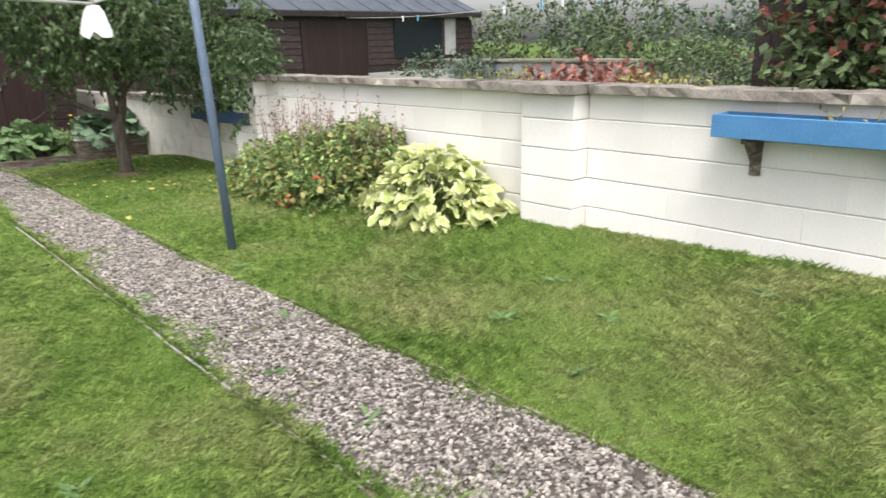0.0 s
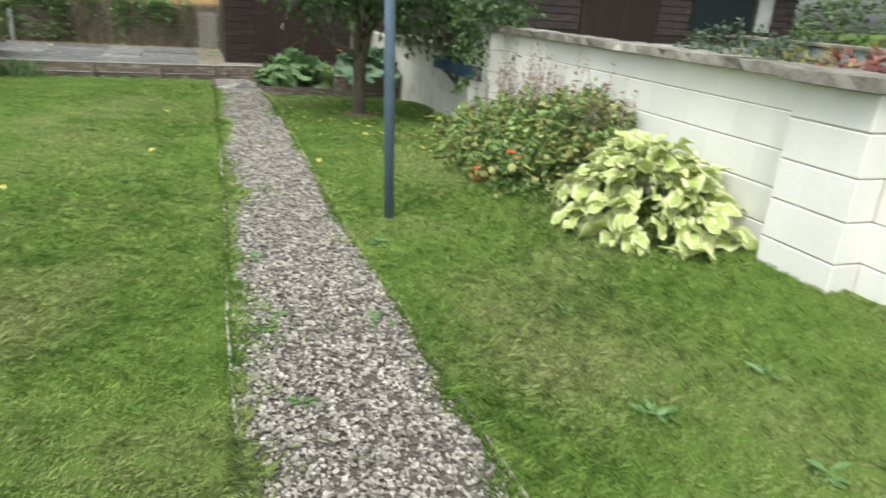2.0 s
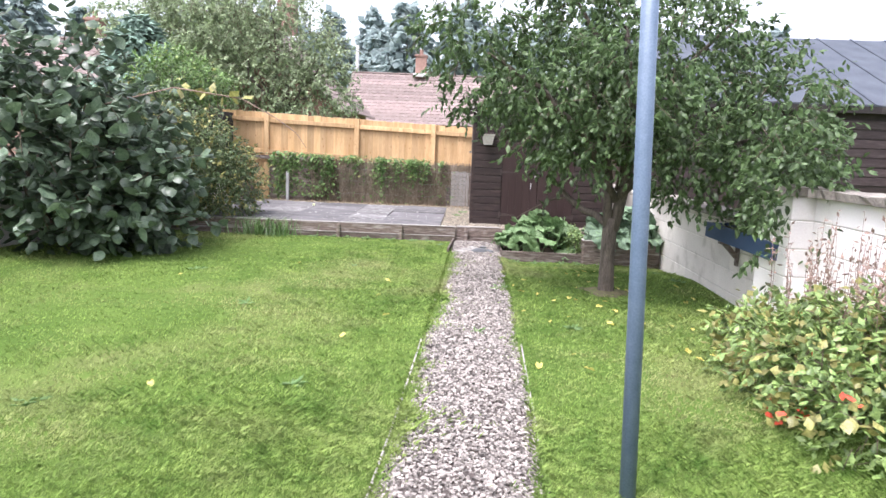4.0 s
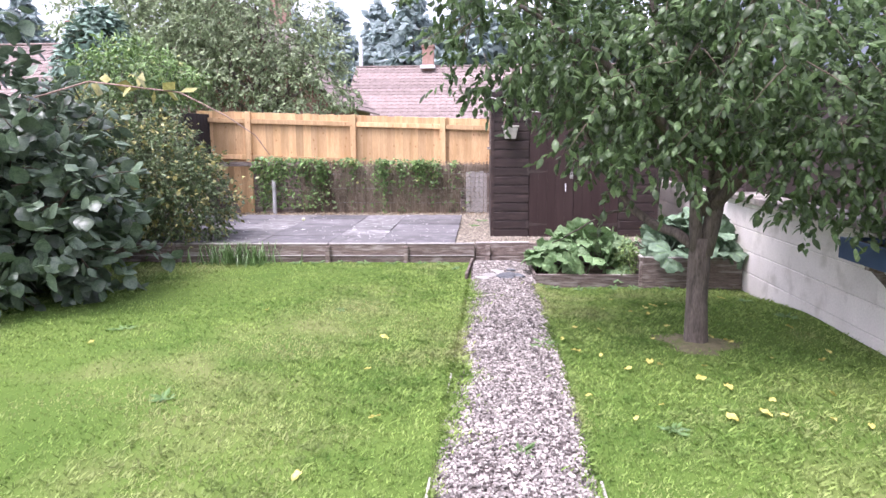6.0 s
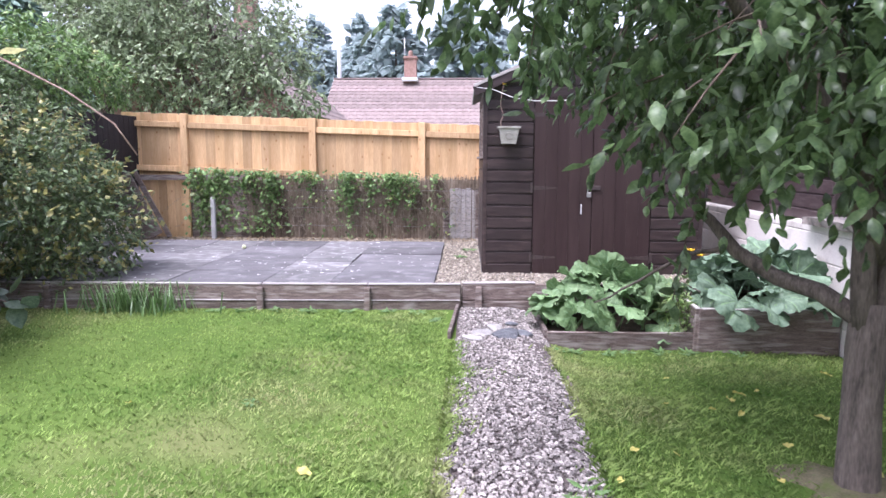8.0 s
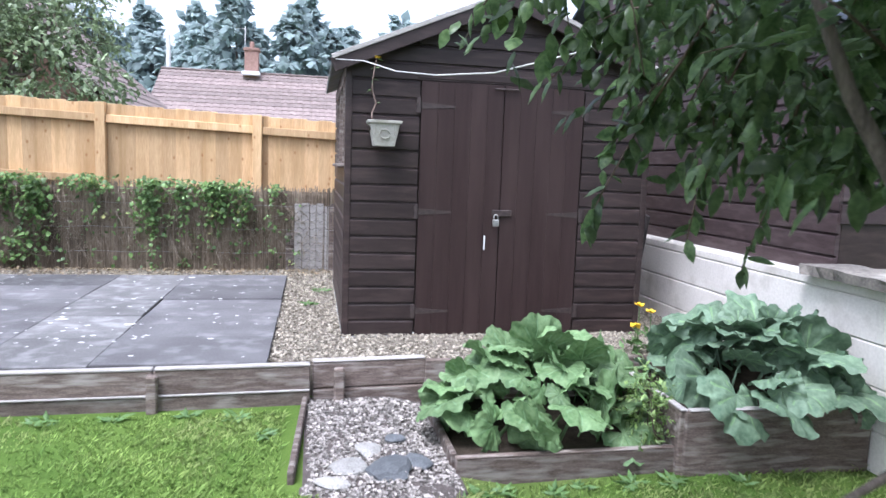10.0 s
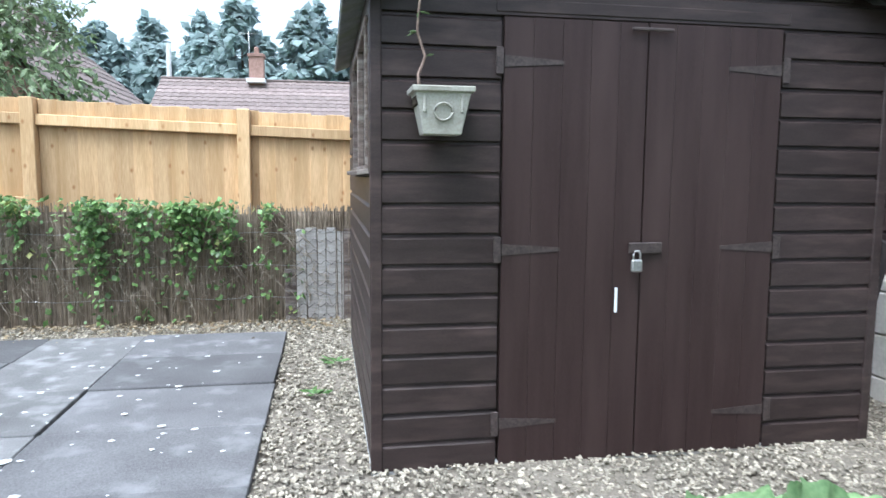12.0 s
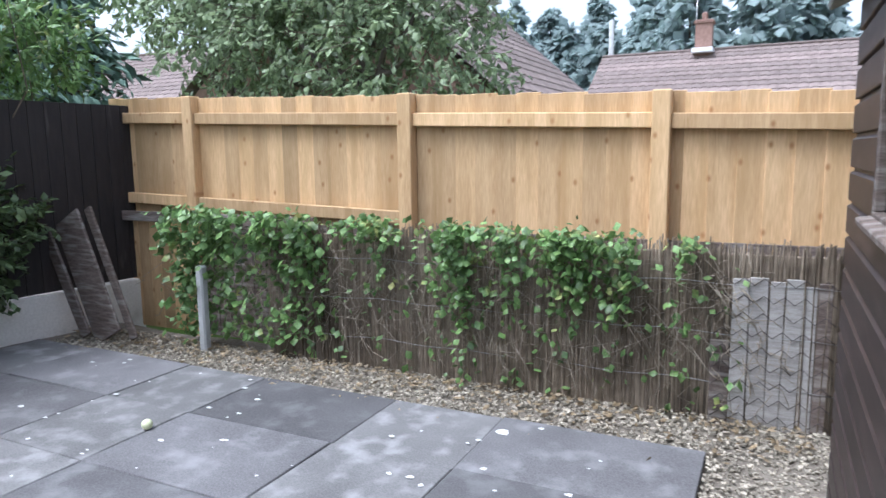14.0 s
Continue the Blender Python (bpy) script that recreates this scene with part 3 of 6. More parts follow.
plank_line("board", (2.25, 13.35), (2.30, 14.31), -0.62, -0.44, 0.03, SLEEPER, edging)

# ---- paving ----
paving = new("patio_paving")
tagged(paving, "grey concrete paving slabs with lichen spots", "paving", kind="structure")
COLUMNS = [2.09, 1.145, 0.53, -0.36, -0.97, -1.87, -2.48]
ROWS_Y = [17.45, 16.85, 16.24, 15.62, 15.0, 14.38]
for i, (x1, x0) in enumerate(zip(COLUMNS, COLUMNS[1:])):
    for y1, y0 in zip(ROWS_Y, ROWS_Y[1:]):
        me = box_mesh(x1 - x0 - 0.006, y1 - y0 - 0.006, 0.045, SLAB_PALE if i % 2 else SLAB, 0.004)
        link("slab", me, paving, pose((x0 + x1) / 2 + random.uniform(-0.005, 0.005), (y0 + y1) / 2, PATIO_Z - 0.018 + random.uniform(-0.004, 0.004), random.uniform(-0.25, 0.25), random.uniform(-0.25, 0.25), random.uniform(-0.4, 0.4)))


def lichen_spots():
    rng = np.random.default_rng(8)
    verts, tris = [], []
    for _ in range(190):
        x, y = rng.uniform(-1.6, 2.05), rng.uniform(14.45, 17.4)
        if rng.random() < 0.3:
            x, y = rng.normal(0.9, 0.35), rng.normal(15.1, 0.4)
        if not (-2.4 < x < 2.05 and 14.45 < y < 17.4):
            continue
        r = rng.uniform(0.004, 0.017) * (2.2 if rng.random() < 0.1 else 1)
        b = len(verts)
        verts.append((x, y, PATIO_Z + 0.0125))
        for k in range(7):
            a = 2 * math.pi * k / 7
            s = r * rng.uniform(0.6, 1.2)
            verts.append((x + s * math.cos(a) * 1.3, y + s * math.sin(a), PATIO_Z + 0.0105))
        tris += [(b, b + 1 + k, b + 1 + (k + 1) % 7) for k in range(7)]
    ob = link("lichen", quick_mesh("lichen", verts, tris, LICHEN), None)
    tagged(ob, "white lichen spots and droppings on the slabs", "lichen", kind="stuff")


lichen_spots()


# ---- shed ----
def shingle(length, height, thick, mat):
    """A shiplap board: flat face, scooped along its top edge."""
    verts = []
    height -= 0.013
    for x in (-length / 2, length / 2):
        verts += [(x, 0.004, height), (x, -thick * 0.3, height), (x, -thick * 0.4, height - 0.012), (x, -thick, height - 0.021), (x, -thick, 0.003), (x, -thick + 0.003, 0), (x, 0.004, 0)]
    faces = [(6, 5, 4, 3, 2, 1, 0), (7, 8, 9, 10, 11, 12, 13)] + [(k, (k + 1) % 7, 7 + (k + 1) % 7, 7 + k) for k in range(7)]
    return mesh_of("board", verts, faces, mat)


shed = thing("shed", 0, 0, 0, "dark brown timber garden shed with double doors and apex roof", "shed")
SX0, SX1, SY0, SY1, S_BASE = 2.54, 4.69, 15.11, 17.25, -0.29
APEX_X, APEX_Z, EAVE_Z = 3.615, 2.0, 1.53
carcass = bmesh.new()
outline = [(SX0 + 0.02, S_BASE), (SX1 - 0.02, S_BASE), (SX1 - 0.02, EAVE_Z), (APEX_X, APEX_Z - 0.02), (SX0 + 0.02, EAVE_Z)]
front = [carcass.verts.new((x, SY0 + 0.02, z)) for x, z in outline]
back = [carcass.verts.new((x, SY1 - 0.02, z)) for x, z in outline]
carcass.faces.new(front[::-1])
carcass.faces.new(back)
for k in range(5):
    carcass.faces.new((front[k], front[(k + 1) % 5], back[(k + 1) % 5], back[k]))
bmesh.ops.recalc_face_normals(carcass, faces=carcass.faces[:])
part("carcass", carcass, SHED, shed)
LAP = 0.1158
for k in range(15):
    z = -0.297 + k * LAP
    for x0, x1 in ((SX0 + 0.03, 3.02), (4.19, SX1 - 0.03)):
        if z < 1.42:
            link("board", shingle(round(x1 - x0, 3), LAP + 0.012, 0.02, SHED), shed, pose((x0 + x1) / 2, SY0 + 0.012, z, 0, random.uniform(-0.3, 0.3), 0))
k = 15
while -0.297 + k * LAP < APEX_Z - 0.06:
    z = -0.297 + k * LAP
    half = (APEX_Z - z - LAP * 0.6) / (APEX_Z - EAVE_Z) * 1.09 if z > EAVE_Z - 0.06 else 1.045
    link("board", shingle(round(2 * max(half, 0.08), 3), LAP + 0.012, 0.02, SHED), shed, pose(APEX_X, SY0 + 0.012, z))
    k += 1
SIDE = shingle(SY1 - SY0 - 0.06, LAP + 0.012, 0.02, SHED)
SIDE_SHORT = shingle(0.09, LAP + 0.012, 0.02, SHED)
SIDE_LONG = shingle(0.75, LAP + 0.012, 0.02, SHED)
for k in range(16):
    z = -0.297 + k * LAP
    if 0.86 < z + LAP / 2 < 1.45:
        link("board", SIDE_SHORT, shed, pose(SX0 + 0.012, SY0 + 0.085, z, 0, 0, -90))
        link("board", SIDE_LONG, shed, pose(SX0 + 0.012, SY1 - 0.41, z, 0, 0, -90))
    else:
        link("board", SIDE, shed, pose(SX0 + 0.012, (SY0 + SY1) / 2, z, 0, 0, -90))
    link("board", SIDE, shed, pose(SX1 - 0.012, (SY0 + SY1) / 2, z, 0, 0, 90))
for x in (SX0 + 0.012, SX1 - 0.012):
    box("corner_post", (x - 0.022, SY0 - 0.014, S_BASE), (x + 0.022, SY0 + 0.03, EAVE_Z - 0.02), SHED, shed)
box("bearer", (SX0 - 0.01, SY0 - 0.005, S_BASE - 0.03), (SX1, SY1, S_BASE + 0.01), CONCRETE, shed, "pale concrete base strip")
# side window
shed_window = box("window", (SX0 + 0.004, 15.26, 0.88), (SX0 + 0.016, 16.42, 1.42), GLASS, shed, "dark glazed side window", 0)
for y0, y1, z0, z1 in ((15.24, 16.44, 0.845, 0.885), (15.24, 16.44, 1.41, 1.45), (15.24, 15.28, 0.885, 1.41), (16.4, 16.44, 0.885, 1.41), (15.82, 15.86, 0.885, 1.41)):
    link("window_frame", box_mesh(0.03, y1 - y0, z1 - z0, SLEEPER, 0.004), shed_window, pose(SX0 - 0.004, (y0 + y1) / 2, (z0 + z1) / 2) @ Matrix()).matrix_basis = pose(-0.014, (y0 + y1) / 2 - 15.84, (z0 + z1) / 2 - 1.15)
link("sill", box_mesh(0.055, 1.22, 0.022, SLEEPER, 0.004), shed_window, pose(-0.035, 0, -0.29, 0, -8, 0), "weathered pale sill")
# doors of upright planks with strap hinges
for hand, x0, x1 in ((1, 3.032, 3.602), (-1, 3.608, 4.18)):
    door = box("door", (x0, SY0 - 0.002, S_BASE - 0.015), (x1, SY0 + 0.016, 1.445), SHED_DOOR, shed, "dark brown boarded shed door", 0.003)
    cx, cz = (x0 + x1) / 2, (S_BASE - 0.015 + 1.445) / 2
    n = 5
    for k in range(n):
        w = (x1 - x0) / n
        link("plank", box_mesh(w - 0.0008, 0.012, 1.73, SHED_DOOR, 0.0012), door, pose(-(x1 - x0) / 2 + w * (k + 0.5), -0.013, 0))
    for z in (1.275, 0.565, -0.125):
        hx = (x0 if hand > 0 else x1) - cx
        strap = mesh_of("hinge", [(hx, -0.022, z - cz - 0.022), (hx, -0.022, z - cz + 0.022), (hx + hand * 0.235, -0.022, z - cz + 0.007), (hx + hand * 0.235, -0.022, z - cz - 0.007),
                                  (hx, -0.015, z - cz - 0.022), (hx, -0.015, z - cz + 0.022), (hx + hand * 0.235, -0.015, z - cz + 0.007), (hx + hand * 0.235, -0.015, z - cz - 0.007)],
                        [(0, 1, 2, 3), (0, 4, 5, 1), (1, 5, 6, 2), (2, 6, 7, 3), (3, 7, 4, 0)], IRON)
        link("hinge", strap, door)
        link("hinge_plate", box_mesh(0.03, 0.008, 0.1, IRON, 0.002), door, pose(hx - hand * 0.018, -0.024, z - cz))
box("lintel", (3.0, SY0 - 0.012, 1.452), (4.21, SY0 + 0.01, 1.50), SHED, shed)
box("hasp", (3.545, SY0 - 0.034, 0.545), (3.685, SY0 - 0.022, 0.59), IRON, shed, "brown iron hasp")
padlock = box("padlock", (3.548, SY0 - 0.062, 0.475), (3.592, SY0 - 0.040, 0.525), STEEL, shed, "small steel padlock", 0.006)
tubes("shackle", [([(-0.014, 0, 0.02), (-0.014, 0, 0.045), (-0.008, 0, 0.058), (0.008, 0, 0.058), (0.014, 0, 0.045), (0.014, 0, 0.02)], [0.004] * 6)], STEEL, padlock)
bolt = box("barrel_bolt", (3.53, SY0 - 0.032, 1.402), (3.70, SY0 - 0.022, 1.416), IRON, shed, "brown iron barrel bolt")
box("paint_mark", (3.496, SY0 - 0.0235, 0.31), (3.508, SY0 - 0.018, 0.41), WHITE, shed, "pale bare strip on the door", 0.002)
# roof
for side, x_low in ((-1, SX0 - 0.1), (1, SX1 + 0.1)):
    run, rise = x_low - APEX_X, EAVE_Z - 0.005 - APEX_Z - 0.02
    length, tilt = math.hypot(run, rise), math.degrees(math.atan2(-rise, abs(run))) * side
    cx, cz = (x_low + APEX_X) / 2, APEX_Z + 0.03 + rise / 2
    link("roof_slope", box_mesh(length, SY1 - SY0 + 0.2, 0.024, ROOF_FELT, 0.004), shed, pose(cx, (SY0 + SY1) / 2, cz + 0.012, 0, tilt, 0), "mossy grey roofing felt")
    link("barge_board", box_mesh(length, 0.02, 0.09, SHED, 0.003), shed, pose(cx, SY0 - 0.1, cz - 0.045, 0, tilt, 0))
    link("felt_edge", box_mesh(length + 0.01, 0.012, 0.03, SLEEPER_TOP, 0.003), shed, pose(cx, SY0 - 0.114, cz + 0.008, 0, tilt, 0), "pale frayed felt edge")
box("brace", (SX1 + 0.01, SY0 + 0.05, -0.29), (SX1 + 0.03, SY0 + 0.34, 0.62), DARKBOARD, shed, "dark board leaning by the shed corner", rot=(14, 0, 0))


# ---- hanging trough on the shed ----
def tapered_box(wt, dt, wb, db, h, mat, wall=0.006, rim=0.02):
    """An open trough, wider above, with a lip; its origin is under its middle."""
    bm = bmesh.new()
    def ring(w, d, z):
        return [bm.verts.new((sx * w / 2, sy * d / 2, z)) for sx, sy in ((-1, -1), (1, -1), (1, 1), (-1, 1))]
    rings = [ring(wb, db, 0), ring(wt, dt, h - rim), ring(wt + 0.024, dt + 0.024, h - rim), ring(wt + 0.028, dt + 0.028, h), ring(wt - wall, dt - wall, h), ring(wb - wall, db - wall, wall)]
    bm.faces.new(rings[0][::-1])
    for a, b in zip(rings, rings[1:]):
        for k in range(4):
            bm.faces.new((a[k], a[(k + 1) % 4], b[(k + 1) % 4], b[k]))
    bm.faces.new(rings[-1])
    bmesh.ops.bevel(bm, geom=bm.edges[:], offset=0.003, segments=1, affect="EDGES")
    return bm


hanging = thing("hanging_trough", 2.775, 15.0, 0.99, "weathered white plastic trough hung on the shed front", "planter")
part("trough", tapered_box(0.195, 0.14, 0.135, 0.10, 0.165, POT), POT, hanging)
tubes("moulding", [([(0.032 * math.cos(a), -0.066 - 0.12 * (0.045 * math.sin(a)), 0.078 + 0.03 * math.sin(a)) for a in np.linspace(0, 2 * math.pi, 13)], [0.004] * 13)], POT, hanging, sides=5)
for mx in (-0.066, 0.066):
    box("moulding", (mx - 0.006, -0.070, 0.075), (mx + 0.006, -0.060, 0.135), POT, hanging, bevel=0.003)
box("soil", (-0.095, -0.06, 0.1), (0.095, 0.06, 0.145), EARTH, hanging)
box("bracket", (-0.02, 0.06, 0.02), (0.02, 0.115, 0.12), IRON, hanging)
stem = bend((-0.075, 0, 0.14), (-0.055, 0.01, 0.56), 6, 0.05)
tubes("stem", [(stem, [0.006, 0.006, 0.005, 0.005, 0.004, 0.004, 0.003])], STALK, hanging)
rng = np.random.default_rng(3)
leaves("leaf", [stem[i] for i in (2, 3, 3, 4, 4, 5, 5, 6)], rng.normal(0, 1, (8, 3)) + (0, 0, 0.2), [0.045] * 8, SHRUB_MID, hanging, rng=rng)
leaves("flower", [stem[6]] * 6, [(math.cos(a), math.sin(a), 0.5) for a in range(6)], [0.03] * 6, YELLOW, hanging, "yellow bloom", rng=rng)

# ---- washing line, bag and pole ----
line = [(2.45 + 0.309 * s, 15.03 - 0.951 * s, z) for s, z in ((0, 1.53), (0.5, 1.46), (0.95, 1.355), (1.4, 1.29), (1.9, 1.25), (2.4, 1.265), (2.9, 1.32), (3.5, 1.46), (4.2, 1.68))]
washing_line = tubes("washing_line", [(line, [0.0034] * len(line))], ROPE)
tagged(washing_line, "pale rope sagging from the shed eave to the tree", "washing line")
near_line = [(3.14, 6.78, 1.86), (2.3, 5.4, 1.42), (1.9, 4.65, 1.28), (1.52, 3.97, 1.195), (0.95, 3.03, 1.15), (0.1, 1.7, 1.2), (-0.9, 0.0, 1.5)]
tagged(tubes("washing_line", [(near_line, [0.004] * 7)], ROPE), "thin pale washing line running over the lawn", "washing line")
pole = thing("clothes_pole", 3.244, 6.79, -0.55, "blue-grey painted steel clothes pole in the lawn", "pole")
tubes("shaft", [([(0, 0, -0.2), (-0.055, 0, 1.3), (-0.11, 0, 2.68)], [0.034, 0.034, 0.034])], POLE, pole, sides=14)
tubes("hook", [([(-0.11, 0, 2.64), (-0.11, 0.05, 2.67), (-0.11, 0.08, 2.64)], [0.007] * 3)], IRON, pole)
bag = bmesh.new()
rows = []
for i in range(7):
    z, s = -i * 0.055, (0.5, 0.8, 1.0, 1.15, 1.3, 1.45, 1.55)[i]
    rows.append([bag.verts.new((0.026 * s * math.cos(a), 0.05 * s * math.sin(a) * (1 + 0.22 * math.sin(5 * a + 0.4 * i)), 0.25 * z + (0.012 * math.sin(5 * a) if i == 6 else 0))) for a in [2 * math.pi * k / 14 for k in range(14)]])
for a, b in zip(rows, rows[1:]):
    for k in range(14):
        bag.faces.new((a[k], b[k], b[(k + 1) % 14], a[(k + 1) % 14]))
peg_bag = thing("peg_bag", 1.53, 3.98, 1.19, "white cloth peg bag hung on the washing line", "peg bag")
part("cloth", bag, WHITE, peg_bag, smooth=True)
box("peg", (-0.005, -0.008, -0.02), (0.005, 0.008, 0.03), SLEEPER_TOP, peg_bag, bevel=0.002)


# ---- wall troughs ----
def wall_trough(y0, y1, z0, z1, paint, label, bracket_ys, soil_plants=None):
    t = thing("wall_trough", 0, 0, 0, label, "planter", "troughs on the wall")
    x0, x1 = WALL_X - 0.235, WALL_X - 0.005
    box("front_board", (x0, y0, z0), (x0 + 0.022, y1, z1), paint, t)
    box("back_board", (x1 - 0.022, y0, z0), (x1, y1, z1), paint, t)
    for y in (y0, y1 - 0.022):
        box("end_board", (x0 + 0.022, y, z0), (x1 - 0.022, y + 0.022, z1 - 0.004), paint, t)
    box("floor_board", (x0 + 0.02, y0 + 0.02, z0 + 0.002), (x1 - 0.02, y1 - 0.02, z0 + 0.02), paint, t)
    box("soil", (x0 + 0.023, y0 + 0.023, z0 + 0.02), (x1 - 0.023, y1 - 0.023, z1 - 0.03), EARTH, t, bevel=0)
    for y in bracket_ys:
        b = box("bracket", (x1 - 0.02, y - 0.035, z0 - 0.25), (x1, y + 0.035, z0), SLEEPER, t)
        link("strut", box_mesh(0.2, 0.05, 0.045, SLEEPER, 0.004), b, pose(-0.075, 0, 0.035, 0, 47, 0))
        link("arm", box_mesh(0.19, 0.06, 0.03, SLEEPER, 0.004), b, pose(-0.095, 0, 0.105))
    return t


trough_a = wall_trough(2.54, 3.71, 0.465, 0.605, BLUE, "bright blue wooden trough on brackets with dry earth", (2.72, 3.50))
trough_b = wall_trough(9.58, 11.12, 0.14, 0.29, NAVY, "navy blue wooden trough on brackets under the tree", (9.95, 10.8))
rng = np.random.default_rng(12)
seedling = thing("wilted_seedlings", 5.08, 2.85, 0.57, "few wilted seedlings in the blue trough", "plant")
leaves("leaf", np.stack([rng.normal(0, 0.04, 26), rng.choice([-0.2, 0.0, 0.22], 26) + rng.normal(0, 0.03, 26), rng.uniform(0, 0.08, 26)], 1), rng.normal(0, 1, (26, 3)) + (0, 0, 0.6), rng.uniform(0.03, 0.06, 26), SHRUB_YELLOW, seedling, rng=rng)
greens = thing("trough_greens", 5.08, 10.3, 0.26, "low green plants filling the navy trough", "plant")
leaves("leaf", np.stack([rng.normal(0, 0.05, 260), rng.uniform(-0.7, 0.7, 260), rng.uniform(0, 0.16, 260)], 1), rng.normal(0, 1, (260, 3)) + (0, 0, 0.5), rng.uniform(0.04, 0.08, 260), SHRUB_MID, greens, rng=rng)

# ---- raised beds ----
bed = thing("raised_bed", 0, 0, 0, "low weathered timber raised bed at the path end", "raised bed")
plank_line("board", (3.0, 13.5), (4.13, 13.52), -0.68, -0.485, 0.035, SLEEPER, bed)
plank_line("board", (3.0, 13.53), (2.99, 14.4), -0.68, -0.47, 0.03, SLEEPER, bed)
plank_line("capping", (3.0, 13.5), (4.13, 13.52), -0.483, -0.474, 0.037, SLEEPER, bed)
box("soil", (3.02, 13.54, -0.68), (4.10, 14.42, -0.52), EARTH, bed, bevel=0.02)
bed_high = thing("raised_bed", 0, 0, 0, "taller weathered timber raised bed beside the wall", "raised bed")
plank_line("board", (4.135, 13.47), (4.165, 14.4), -0.68, -0.28, 0.035, SLEEPER, bed_high)
plank_line("board", (4.14, 13.465), (5.19, 13.45), -0.68, -0.28, 0.035, SLEEPER, bed_high)
plank_line("board", (4.17, 14.42), (5.19, 14.42), -0.68, -0.27, 0.035, SLEEPER, bed_high)
plank_line("capping", (4.135, 13.46), (4.165, 14.4), -0.278, -0.268, 0.04, SLEEPER_TOP, bed_high)
plank_line("capping", (4.16, 13.465), (5.19, 13.45), -0.278, -0.268, 0.04, SLEEPER_TOP, bed_high)
box("soil", (4.18, 13.49, -0.68), (5.19, 14.4, -0.33), EARTH, bed_high, bevel=0.02)
plank_line("board", (3.0, 14.43), (4.15, 14.43), -0.56, -0.272, 0.04, SLEEPER, bed)


# ---- large-leaved plants ----
def big_leaf(name, length, width, mat, cup=0.12, wave=0.03, droop=0.25, heart=0.15, seed=0, stalk=0.0, lobes=0, rim=None):
    """A broad leaf: a grid whose outline is a heart or an oval, cupped along its rib, wavy at its rim, drooping to its tip."""
    rng = np.random.default_rng(seed)
    nu, nv = 9, 6
    verts, faces = [], []
    phase = rng.uniform(0, 6)
    for i in range(nu + 1):
        u = i / nu
        w = math.sin(math.pi * min(1, u * 0.93 + 0.07)) ** 0.62 * (1 - 0.28 * u) * width * 0.6
        if lobes:
            w *= 1 + 0.13 * math.sin(u * lobes + phase)
        for j in range(nv + 1):
            v = 2 * j / nv - 1
            x = v * w
            y = u * length - heart * length * abs(v) ** 1.5 * (1 - u) ** 2
            z = cup * width * abs(v) ** 1.4 * (1 - 0.4 * u) - droop * length * u ** 2 + wave * abs(v) * math.sin(u * 11 + phase + 2 * v) - 0.006 * math.cos(v * 16) * width
            verts.append((x, y, z))
    for i in range(nu):
        for j in range(nv):
            a = i * (nv + 1) + j
            faces.append((a, a + 1, a + nv + 2, a + nv + 1))
    if stalk:
        v, t = tube_data([(0, 0, 0), (0, -0.25 * stalk, -0.45 * stalk), (0, -0.35 * stalk, -stalk)], [0.006, 0.007, 0.009], 5)
        faces += [tuple(k + len(verts) for k in f) for f in t]
        verts += v
    me = mesh_of(name, verts, faces, mat, True)
    if rim:
        me.materials.append(rim)
        for k in range(nu * nv):
            if k % nv in (0, nv - 1) or k >= (nu - 1) * nv:
                me.polygons[k].material_index = 1
    return me


def clump(owner, meshes, n, rx, ry, h, seed, tilt=(5, 60), low=0.05, scale=(0.7, 1.15), wild=24):
    """Leaves arranged in a mound: upright and high within, spreading and low outside."""
    rng = np.random.default_rng(seed)
    for k in range(n):
        s = math.sqrt((k + 0.5) / n)
        a = k * 2.39996 + rng.normal(0, 0.25)
        x, y = s * rx * math.cos(a) + rng.normal(0, 0.03), s * ry * math.sin(a) + rng.normal(0, 0.03)
        z = low + (h - low) * (1 - s ** 1.8) + rng.normal(0, 0.025)
        out = math.degrees(math.atan2(math.sin(a) * ry, math.cos(a) * rx)) - 90
        lean = tilt[0] + (tilt[1] - tilt[0]) * s
        m = pose(x * 0.72, y * 0.72, max(z, low)) @ pose(0, 0, 0, 0, 0, out + rng.normal(0, wild)) @ pose(0, 0, 0, 35 - lean + rng.normal(0, wild * 0.6), rng.normal(0, wild * 0.8), 0)
        link("leaf", meshes[k % len(meshes)], owner, m @ Matrix.Scale(rng.uniform(*scale), 4))


